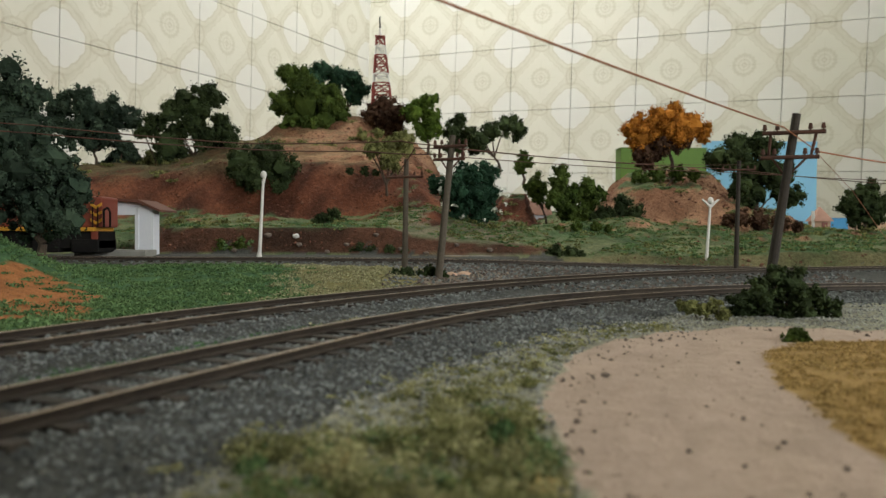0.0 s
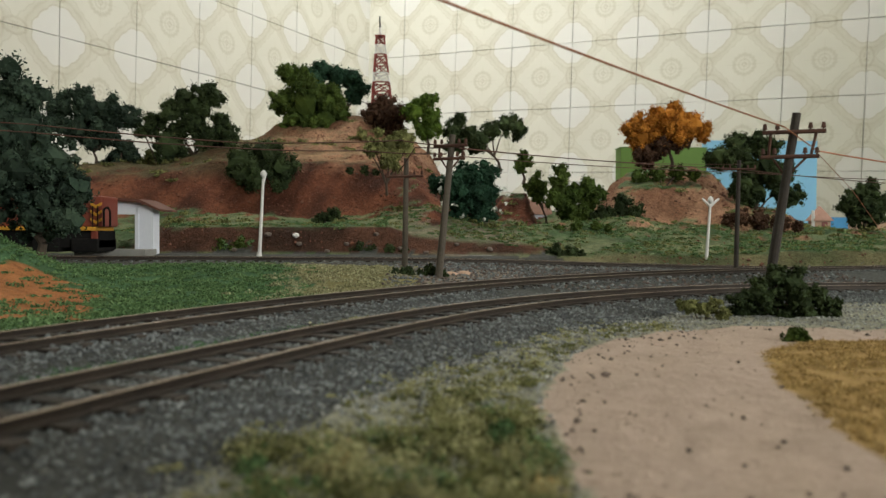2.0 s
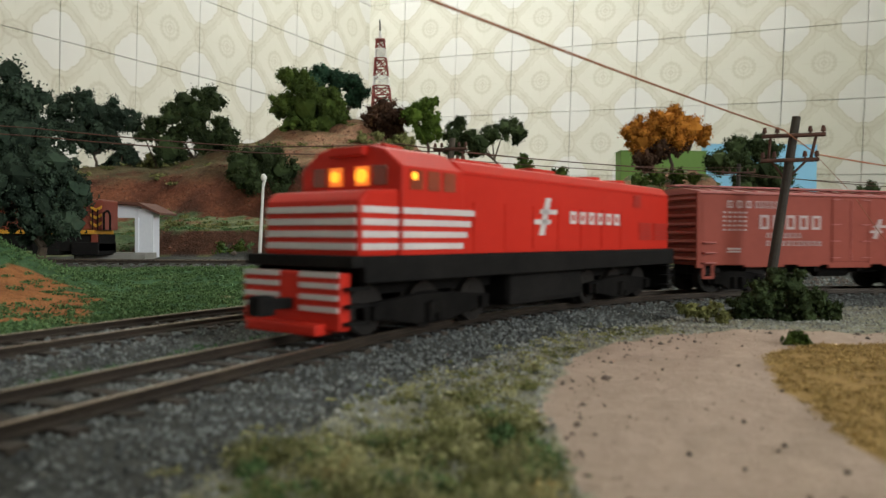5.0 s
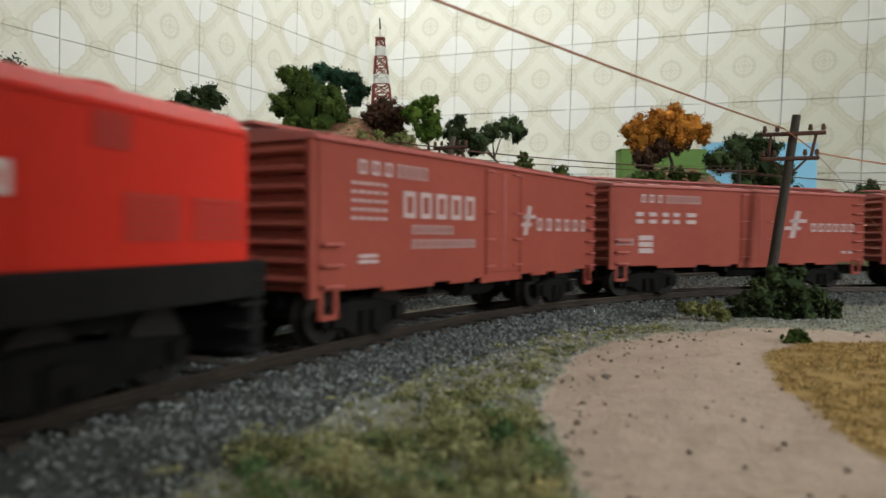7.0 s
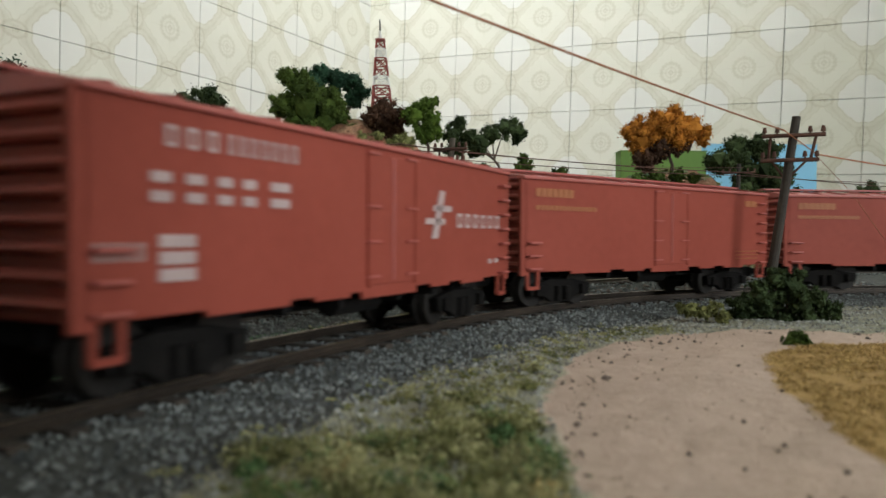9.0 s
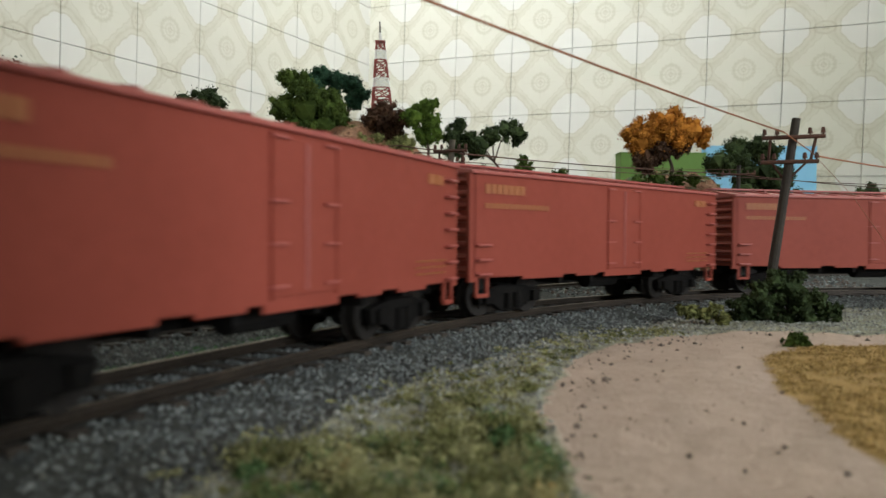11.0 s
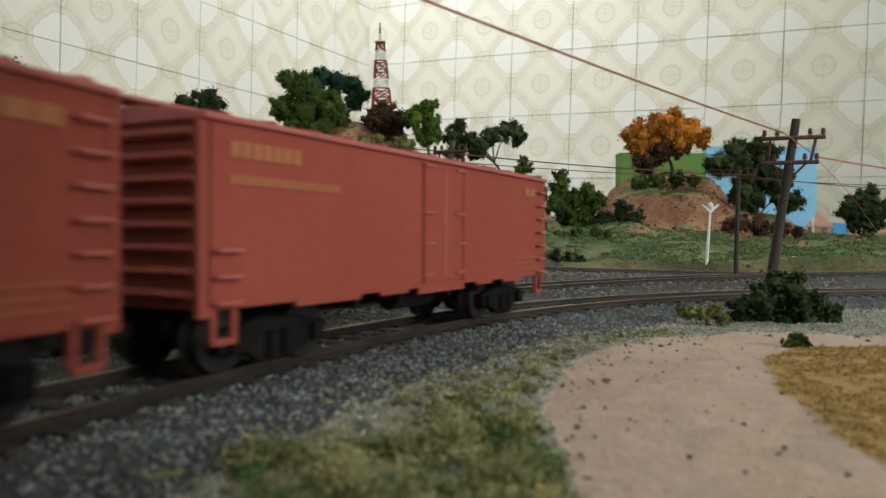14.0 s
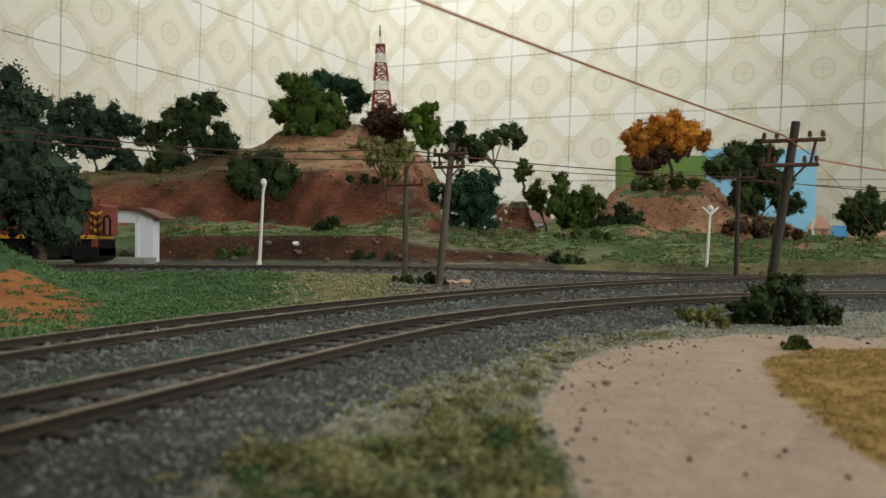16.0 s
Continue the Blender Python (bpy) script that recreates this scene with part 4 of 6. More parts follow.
tree("red-brown foam tree below the mast", (-0.0690, 0.9800, 0.1431), ((-0.0219, 0.0360, 0.0131), (-0.0038, 0.0433, 0.0131), (0.0107, 0.0326, 0.0131), (-0.0073, 0.0274, 0.0145), (0.0072, 0.0203, 0.0102), (-0.0015, 0.0130, 0.0102)), "brown")
tree("light green foam tree on the bank", (-0.0195, 0.9400, 0.1262), ((-0.0018, 0.0595, 0.0104), (0.0072, 0.0644, 0.0063), (-0.0156, 0.0470, 0.0125), (0.0053, 0.0416, 0.0111), (-0.0051, 0.0277, 0.0139), (-0.0226, 0.0525, 0.0063), (0.0102, 0.0278, 0.0084)), "bright")
tree("slender olive foam tree on the red slope", (-0.0588, 0.7600, 0.0484), ((0.0053, 0.0640, 0.0101), (-0.0104, 0.0617, 0.0079), (0.0193, 0.0719, 0.0084), (0.0054, 0.0505, 0.0101), (0.0222, 0.0619, 0.0079), (-0.0143, 0.0571, 0.0056), (0.0111, 0.0427, 0.0051)), "olive", 0.00086, 0.0014)
tree("dark green foam tree with a flat crown", (0.0710, 0.9500, 0.1054), ((-0.0524, 0.0592, 0.0092), (-0.0607, 0.0451, 0.0113), (-0.0396, 0.0432, 0.0113), (-0.0256, 0.0363, 0.0127), (-0.0116, 0.0476, 0.0127), (0.0059, 0.0547, 0.0127), (0.0221, 0.0506, 0.0099), (-0.0290, 0.0265, 0.0099), (-0.0571, 0.0291, 0.0113), (0.0200, 0.0401, 0.0056)), "dark")
blossoming = tree("blue-green foam tree dotted with white blossom", (0.0234, 0.6600, 0.0284), ((-0.0038, 0.0468, 0.0117), (0.0133, 0.0469, 0.0098), (-0.0159, 0.0355, 0.0117), (0.0036, 0.0308, 0.0147), (0.0173, 0.0308, 0.0088), (0.0086, 0.0161, 0.0108), (-0.0085, 0.0209, 0.0117), (-0.0306, 0.0403, 0.0068), (0.0175, 0.0138, 0.0059), (0.0014, 0.0078, 0.0078)), "blue", 0.00079, 0.0018)
petals = rng.normal(0, 1, (26, 3))
petals = petals / np.linalg.norm(petals, axis=1, keepdims=True) * np.array((0.030, 0.022, 0.025)) + np.array((0.003, -0.010, 0.032))
pv, pq = flakes(np.repeat(petals, 7, 0) + rng.normal(0, 0.0009, (182, 3)), 0.0013)
white_blossom = soup("blossom", pv, pq.tolist(), LEAF["flower"])
white_blossom.parent = blossoming
white_blossom["label"] = "white blossom"
tree("small green foam tree on the far slope", (0.0940, 0.9000, 0.0868), ((-0.0002, 0.0306, 0.0060), (-0.0042, 0.0212, 0.0067), (0.0052, 0.0226, 0.0060), (-0.0028, 0.0133, 0.0053)), "mid")
tree("small leaning green foam tree by the house", (0.1062, 0.7800, 0.0327), ((-0.0120, 0.0444, 0.0087), (-0.0154, 0.0357, 0.0069), (-0.0050, 0.0387, 0.0075), (-0.0095, 0.0288, 0.0058), (-0.0195, 0.0403, 0.0046)), "mid", 0.00086, 0.001)
tree("broad green foam tree at the foot of the hill", (0.1265, 0.7500, 0.0349), ((-0.0116, 0.0514, 0.0078), (-0.0126, 0.0376, 0.0100), (-0.0152, 0.0237, 0.0111), (0.0014, 0.0294, 0.0122), (0.0152, 0.0350, 0.0100), (0.0252, 0.0295, 0.0078), (0.0181, 0.0223, 0.0089), (-0.0012, 0.0127, 0.0133), (0.0127, 0.0100, 0.0089)), "mid", 0.00086)
autumn = tree("foam tree with orange autumn crown on the hilltop", (0.2534, 0.8500, 0.0952), ((-0.0401, 0.0455, 0.0101), (-0.0245, 0.0518, 0.0113), (-0.0058, 0.0594, 0.0113), (0.0068, 0.0533, 0.0113), (0.0226, 0.0484, 0.0101), (0.0352, 0.0441, 0.0076), (-0.0181, 0.0406, 0.0139), (0.0007, 0.0407, 0.0113), (-0.0337, 0.0355, 0.0101)), "orange", 0.00094, 0.0020, 1.3, 1.75)
autumn_low = (0.2534, 0.8500, 0.0952), ((-0.0304, 0.0217, 0.0113), (-0.0148, 0.0268, 0.0113), (0.0009, 0.0294, 0.0088), (-0.0240, 0.0124, 0.0094), (0.0165, 0.0333, 0.0057))
crown("lower_foliage", [(q[0], q[1], q[2] * 1.5) for q in autumn_low[1]], "brown", autumn, 0.0010, "dark brown-green underside")
tree("dark green foam tree before the blue board", (0.3305, 0.8000, 0.0343), ((-0.0202, 0.0850, 0.0119), (-0.0407, 0.0707, 0.0119), (-0.0260, 0.0720, 0.0130), (0.0004, 0.0869, 0.0119), (0.0105, 0.0829, 0.0095), (-0.0080, 0.0603, 0.0130), (-0.0196, 0.0425, 0.0119), (0.0067, 0.0604, 0.0142), (0.0246, 0.0546, 0.0119), (0.0219, 0.0369, 0.0107), (0.0350, 0.0310, 0.0095), (-0.0018, 0.0367, 0.0119), (-0.0135, 0.0278, 0.0083)), "dark", 0.00086, 0.0016, 1.0, 1.5)
tree("dark green foam tree beside the tan wall", (0.4409, 0.8000, 0.0244), ((-0.0056, 0.0444, 0.0107), (0.0073, 0.0503, 0.0095), (-0.0143, 0.0342, 0.0107), (0.0005, 0.0343, 0.0130), (0.0154, 0.0309, 0.0107), (-0.0051, 0.0207, 0.0107), (0.0097, 0.0190, 0.0095), (0.0272, 0.0357, 0.0095)), "dark", 0.00086, 0.0014)
tree("small dark tree on the bank crest", (-0.3830, 0.9200, 0.1013), ((0.0000, 0.0204, 0.0095), (-0.0115, 0.0135, 0.0082), (0.0089, 0.0123, 0.0082), (-0.0047, 0.0082, 0.0082), (-0.0252, 0.0039, 0.0068), (0.0340, 0.0111, 0.0089), (0.0225, 0.0056, 0.0055)), "black")
bush("dark green bush grown round the foot of the pole", (0.1140, 0.2550, -0.0039), ((-0.0027, 0.0157, 0.0045), (0.0017, 0.0142, 0.0053), (-0.0087, 0.0104, 0.0057), (-0.0143, 0.0075, 0.0049), (-0.0030, 0.0066, 0.0060), (0.0046, 0.0086, 0.0060), (0.0112, 0.0096, 0.0045), (0.0150, 0.0058, 0.0045), (0.0018, 0.0025, 0.0038), (-0.0086, 0.0037, 0.0045), (0.0179, 0.0068, 0.0026), (-0.0162, 0.0037, 0.0030), (0.0075, 0.0044, 0.0038)), "dark", 0.0005, 1.0)
bush("low olive scrub beside the ballast", (0.0849, 0.2450, -0.0011), ((0.0000, 0.0031, 0.0031), (-0.0046, 0.0037, 0.0025), (0.0055, 0.0017, 0.0025), (-0.0082, 0.0045, 0.0018), (0.0027, 0.0046, 0.0022)), "olive", 0.00043)
bush("small round green bush on the sand edge", (0.0927, 0.1990, -0.0026), ((-0.0018, 0.0021, 0.0021), (0.0015, 0.0019, 0.0021), (0.0000, 0.0031, 0.0019), (0.0027, 0.0011, 0.0012)), "mid", 0.00043)
bush("low green bush at the foot of the poles", (-0.0150, 0.4150, -0.0009), ((-0.0108, 0.0039, 0.0040), (-0.0046, 0.0052, 0.0043), (0.0031, 0.0034, 0.0037), (0.0108, 0.0046, 0.0043), (0.0154, 0.0031, 0.0034), (0.0077, 0.0068, 0.0028)), "dark", 0.00058)
bush("dark scrub on the terrace", (-0.0974, 0.6600, 0.0339), ((-0.0074, 0.0049, 0.0054), (0.0024, 0.0074, 0.0064), (-0.0122, 0.0014, 0.0044), (0.0097, 0.0025, 0.0039)), "dark", 0.00079)
bush("dark scrub on the terrace", (-0.0505, 0.5500, 0.0104), ((-0.0102, 0.0040, 0.0045), (-0.0021, 0.0029, 0.0041), (0.0122, 0.0038, 0.0045), (0.0224, 0.0022, 0.0041), (-0.0163, 0.0016, 0.0033)), "dark", 0.00065)
bush("dark green scrub beside the back line", (0.0889, 0.5550, 0.0071), ((-0.0062, 0.0053, 0.0062), (0.0041, 0.0041, 0.0058), (0.0123, 0.0029, 0.0041), (-0.0132, 0.0032, 0.0037)), "dark", 0.00065)
bush("green scrub on the hill side", (0.1715, 0.7450, 0.0312), ((-0.0140, 0.0137, 0.0110), (0.0025, 0.0194, 0.0121), (0.0164, 0.0150, 0.0099), (-0.0056, 0.0055, 0.0099), (-0.0222, 0.0082, 0.0077)), "dark", 0.00079)
bush("green scrub at the hilltop", (0.2380, 0.8350, 0.0815), ((-0.0248, 0.0079, 0.0087), (-0.0032, 0.0105, 0.0099), (0.0184, 0.0107, 0.0099), (0.0338, 0.0083, 0.0074), (-0.0155, 0.0018, 0.0074)), "mid", 0.00086)
bush("dark scrub below the big tree", (-0.1639, 0.9850, 0.1417), ((-0.0183, 0.0064, 0.0088), (-0.0001, 0.0087, 0.0102), (0.0145, 0.0059, 0.0073), (-0.0292, 0.0041, 0.0051)), "dark", 0.00086)
bush("red-brown scrub on the slope", (0.3244, 0.7350, 0.0267), ((-0.0383, 0.0161, 0.0098), (-0.0220, 0.0135, 0.0098), (-0.0001, 0.0109, 0.0098), (0.0162, 0.0072, 0.0071), (-0.0491, 0.0106, 0.0076), (-0.0164, 0.0054, 0.0076)), "brown", 0.00079)
bush("olive scrub on the bank", (-0.0447, 0.9300, 0.1167), ((-0.0139, 0.0191, 0.0083), (0.0033, 0.0234, 0.0083), (-0.0448, 0.0148, 0.0096), (-0.0551, 0.0271, 0.0083), (-0.0345, 0.0300, 0.0069)), "olive", 0.00094)
bush("olive scrub on the slope", (-0.0825, 0.7700, 0.0867), ((-0.0114, 0.0010, 0.0046), (0.0028, 0.0017, 0.0051), (0.0142, -0.0005, 0.0040)), "dark", 0.00072)
bush("green scrub below the bank", (-0.1497, 0.5550, 0.0101), ((-0.0083, 0.0036, 0.0058), (0.0020, 0.0070, 0.0058), (0.0102, 0.0037, 0.0053), (-0.0165, 0.0011, 0.0037)), "turf", 0.00072)
bush("olive scrub along the bank crest", (-0.3228, 0.9000, 0.1040), ((-0.0212, 0.0065, 0.0100), (0.0001, 0.0047, 0.0093), (0.0233, 0.0068, 0.0087), (-0.0332, 0.0011, 0.0067), (0.0120, 0.0001, 0.0080)), "olive", 0.0009)
bush("olive scrub along the bank crest", (-0.2562, 0.9000, 0.1157), ((-0.0100, 0.0086, 0.0093), (0.0066, 0.0061, 0.0093), (0.0213, 0.0088, 0.0087), (0.0366, 0.0063, 0.0080), (-0.0200, -0.0001, 0.0080)), "olive", 0.0009)
bush("dark olive scrub below the open-crowned tree", (-0.3228, 0.8900, 0.1000), ((0.0068, 0.0278, 0.0150), (-0.0163, 0.0542, 0.0112), (-0.0262, 0.0397, 0.0106), (0.0530, 0.0318, 0.0135), (0.0695, 0.0430, 0.0100), (0.0035, 0.0067, 0.0092)), "dark", 0.0009)
bush("blue-black scrub below the spreading tree", (-0.3830, 0.8950, 0.0990), ((0.0076, 0.0239, 0.0140), (0.0208, 0.0140, 0.0092), (0.0010, 0.0107, 0.0092), (-0.0287, 0.0338, 0.0125), (-0.0551, 0.0437, 0.0125)), "black", 0.0009)
bush("low dark green scrub on the grass bank", (0.1880, 0.6150, 0.0075), ((-0.0180, 0.0030, 0.0050), (-0.0050, 0.0050, 0.0060), (0.0090, 0.0040, 0.0055), (0.0210, 0.0020, 0.0045)), "dark", 0.0007)
bush("low brown scrub on the grass bank", (0.2420, 0.6000, 0.0080), ((-0.0200, 0.0010, 0.0045), (-0.0070, 0.0030, 0.0055), (0.0080, 0.0040, 0.0050), (0.0220, 0.0020, 0.0045), (0.0340, 0.0010, 0.0036)), "brown", 0.0007)
bush("green scrub at the foot of the hill", (0.1150, 0.6550, 0.0290), ((-0.0150, 0.0010, 0.0050), (0.0000, 0.0030, 0.0062), (0.0150, 0.0030, 0.0056), (0.0270, 0.0010, 0.0040)), "mid", 0.0007)
bush("green grass clump below the bank", (-0.1560, 0.5550, 0.0085), ((-0.0160, 0.0010, 0.0052), (-0.0040, 0.0050, 0.0066), (0.0080, 0.0060, 0.0070), (0.0180, 0.0040, 0.0055)), "mid", 0.0007)
bush("dark tuft in the verge", (0.0075, 0.0980, -0.0016), ((-0.0003, 0.0021, 0.0012), (0.0008, 0.0026, 0.0010), (0.0004, 0.0011, 0.0011), (-0.0009, 0.0010, 0.0007)), "turf", 0.00029)


# ---- poles, wires, lamps ----
def utility_pole(label, foot, top, r, arms, wood, name="utility_pole"):
    """A leaning wooden pole with crossarms, insulators and braces. arms: (distance below the top, half length, drop)."""
    f, t = Vector(foot), Vector(top)
    ob = thing(name, pose(*foot), label, "utility pole", "poles along the line")
    up = (t - f)
    part("post", rod((0, 0, -0.004), up, r * 1.15, r * 0.9, 12), wood, ob)
    axis = Vector((0.93, -0.36, 0))
    for k, half, _ in arms:
        c = up - up.normalized() * k
        side = Vector((0.36, 0.93, 0)) * -r
        bm = bmesh.new()
        a, b = c + side - axis * half, c + side + axis * half
        add_rod(bm, a, b, r * 0.46, r * 0.46, 6)
        part("crossarm", bm, RUST_ARM, ob, "rusty brown crossarm")
        for q in (-0.92, -0.52, 0.52, 0.92):
            p = c + side + axis * half * q
            bm = rod(p, p + Vector((0, 0, r * 1.4)), r * 0.18, r * 0.18, 6)
            add_rod(bm, p + Vector((0, 0, r * 0.7)), p + Vector((0, 0, r * 1.9)), r * 0.55, r * 0.34, 8)
            part("insulator", bm, RUST_ARM, ob)
    if len(arms) > 1:
        for q in (-0.72, 0.72):
            p0 = up - up.normalized() * arms[0][0] + axis * arms[0][1] * q
            p1 = up - up.normalized() * arms[1][0] + axis * arms[1][1] * q
            part("brace", rod(p0, p1, r * 0.34, r * 0.34, 6), RUST_ARM, ob)
        low = up - up.normalized() * (arms[1][0] + arms[1][1] * 0.75)
        for q in (-0.6, 0.6):
            part("brace", rod(low, up - up.normalized() * arms[1][0] + axis * arms[1][1] * q, r * 0.25, r * 0.25, 6), RUST_ARM, ob)
    return ob


utility_pole("weathered wooden utility pole leaning out of a bush", (0.1203, 0.2850, -0.0011), (0.1314, 0.2850, 0.0713), 0.0017, ((0.0072, 0.0108, 0), (0.0165, 0.0100, 0)), POLE_WOOD)
utility_pole("weathered wooden utility pole between the tracks", (-0.0026, 0.4100, 0.0019), (0.0048, 0.4100, 0.0784), 0.0018, ((0.0060, 0.0095, 0), (0.0130, 0.0090, 0)), GREY_POLE)
utility_pole("grey wooden utility pole between the tracks", (-0.0213, 0.4250, 0.0021), (-0.0207, 0.4250, 0.0669), 0.0015, ((0.0100, 0.0110, 0),), GREY_POLE)
utility_pole("grey wooden utility pole beside the back line", (0.1922, 0.5000, 0.0015), (0.1933, 0.5000, 0.0744), 0.0014, ((0.0060, 0.0105, 0),), POLE_WOOD)


def wire(label, points, r, mat, sag=0.0):
    """A thin wire through the points, sagging between them."""
    cu = bpy.data.curves.new("wire", "CURVE")
    cu.dimensions, cu.bevel_depth, cu.bevel_resolution = "3D", r, 2
    pts = []
    for a, b in zip(points[:-1], points[1:]):
        a, b = Vector(a), Vector(b)
        for i in range(12):
            k = i / 12
            pts.append(a.lerp(b, k) - Vector((0, 0, sag * 4 * k * (1 - k))))
    pts.append(Vector(points[-1]))
    sp = cu.splines.new("POLY")
    sp.points.add(len(pts) - 1)
    for p, q in zip(sp.points, pts):
        p.co = (*q, 1)
    cu.materials.append(mat)
    return tagged(new("overhead_wire", cu), label, "wire", "wires of the pole line")


wire("copper-brown wire strung over the verge to the leaning pole", ((-0.0209, 0.1250, 0.0717), (0.1260, 0.2830, 0.0659)), 0.00030, WIRE, 0.0008)
wire("copper-brown wire running on from the leaning pole", ((0.1377, 0.2820, 0.0571), (0.2030, 0.3000, 0.0511)), 0.00030, WIRE, 0.0005)
wire("copper-brown wire running on from the leaning pole", ((0.1260, 0.2830, 0.0659), (0.1377, 0.2820, 0.0571)), 0.00022, WIRE)
wire("thin stay wire of the leaning pole", ((0.1396, 0.2840, 0.0557), (0.1610, 0.3000, 0.0433), (0.1888, 0.3200, 0.0208)), 0.00010, WIRE)
wire("thin dark wire along the pole line", ((0.0080, 0.4050, 0.0706), (0.1897, 0.5000, 0.0689), (0.3386, 0.5000, 0.0573)), 0.00028, RUST_ARM, 0.0012)
wire("thin dark wire along the pole line", ((0.0081, 0.4050, 0.0664), (0.1956, 0.4980, 0.0665), (0.3385, 0.5000, 0.0617)), 0.00022, RUST_ARM, 0.0012)
wire("thin dark wire along the pole line", ((0.0081, 0.4100, 0.0717), (0.1071, 0.4600, 0.0691), (0.1963, 0.5000, 0.0719)), 0.00014, RUST_ARM, 0.0006)
wire("rusty wire along the pole line", ((0.0015, 0.4100, 0.0729), (-0.0228, 0.4100, 0.0752), (-0.1050, 0.4000, 0.0722), (-0.1983, 0.3700, 0.0769), (-0.2725, 0.3400, 0.0802)), 0.00030, RUST_ARM, 0.0006)
wire("rusty wire along the pole line", ((0.0015, 0.4100, 0.0681), (-0.0440, 0.4100, 0.0696), (-0.1050, 0.4000, 0.0693), (-0.1983, 0.3700, 0.0730), (-0.2726, 0.3400, 0.0767)), 0.00030, RUST_ARM, 0.0006)
wire("rusty wire between the paired poles", ((-0.0251, 0.4250, 0.0594), (-0.0156, 0.4200, 0.0727), (0.0081, 0.4100, 0.0717)), 0.00030, RUST_ARM, 0.0004)


def street_lamp(label, foot, top, twin):
    f, t = Vector(foot), Vector(top)
    up = t - f
    ob = thing("street_lamp", pose(*foot), label, "street lamp", "white lamps beside the back line")
    part("post", rod((0, 0, -0.003), up * 0.90, 0.0013, 0.0009, 10), WHITE_PAINT, ob)
    part("foot", rod((0, 0, -0.003), (0, 0, 0.002), 0.0022, 0.0015, 10), WHITE_PAINT, ob)
    bm = bmesh.new()
    for sgn in ((-1, 1) if twin else (1,)):
        reach = 0.0034 if twin else 0.0010
        add_rod(bm, up * 0.86, up * 0.93 + Vector((sgn * reach, 0, 0.0)), 0.0011, 0.0009, 6)
        add_rod(bm, up * 0.93 + Vector((sgn * reach, 0, 0)), up * 0.955 + Vector((sgn * reach * 1.8, 0, 0.001)), 0.0010, 0.0006, 6)
    part("arm", bm, WHITE_PAINT, ob)
    bm = bmesh.new()
    bmesh.ops.create_icosphere(bm, subdivisions=2, radius=0.0021)
    for v in bm.verts:
        v.co = Vector((v.co.x, v.co.y, v.co.z * 1.35)) + up * 0.955 + Vector((0.0, 0, 0))
    part("lantern", bm, WHITE_PAINT, ob, smooth=True)
    return ob


street_lamp("white street lamp on a slightly bent post", (-0.1253, 0.5200, 0.0100), (-0.1223, 0.5200, 0.0674), False)
street_lamp("white street lamp with two thin arms", (0.1932, 0.5600, 0.0030), (0.1962, 0.5600, 0.0532), True)


# ---- buildings and boards ----
def shelter():
    ob = thing("platform_shelter", pose(*(-0.2070, 0.5300, 0.0104)), "small white shelter with a brown sloping roof", "shelter")
    w = 0.0055
    h = 0.0361
    part("wall", boxed(-w, w, 0, 0.012, -0.002, h * 0.92, 0.0003), SHED_WHITE, ob)
    part("pilaster", boxed(-w - 0.0012, -w + 0.0012, -0.001, 0.002, -0.002, h * 0.74), SHED_WHITE, ob)
    part("lintel", outline_prism(((-0.034, h * 0.74), (-w, h * 0.74), (-w + 0.002, h * 0.96), (-0.034, h * 1.02)), 0.001, 0.003), SHED_WHITE, ob)
    part("roof", outline_prism(((-0.036, h * 1.03), (-w + 0.001, h * 0.985), (w + 0.006, h * 0.80), (w + 0.006, h * 0.84), (-w + 0.002, h * 1.035), (-0.036, h * 1.075)), -0.004, 0.030), ROOF_BROWN, ob)


shelter()
quay = thing("station_platform", pose(*(-0.2248, 0.5150, 0.0107)), "low grey concrete platform beside the back line", "platform")
part("slab", boxed(-0.024, 0.024, 0, 0.02, -0.004, 0.0024, 0.0006), SLAB, quay)
part("edging", boxed(-0.024, 0.024, -0.0012, -0.0002, -0.004, 0.0016, 0.0003), SLAB, quay)
quay2 = thing("concrete_slab", pose(*(0.0178, 0.5450, 0.0078)), "pale concrete slab lying behind the back line", "slab")
part("slab", boxed(-0.017, 0.017, 0, 0.008, -0.002, 0.0022, 0.0005), SLAB, quay2)


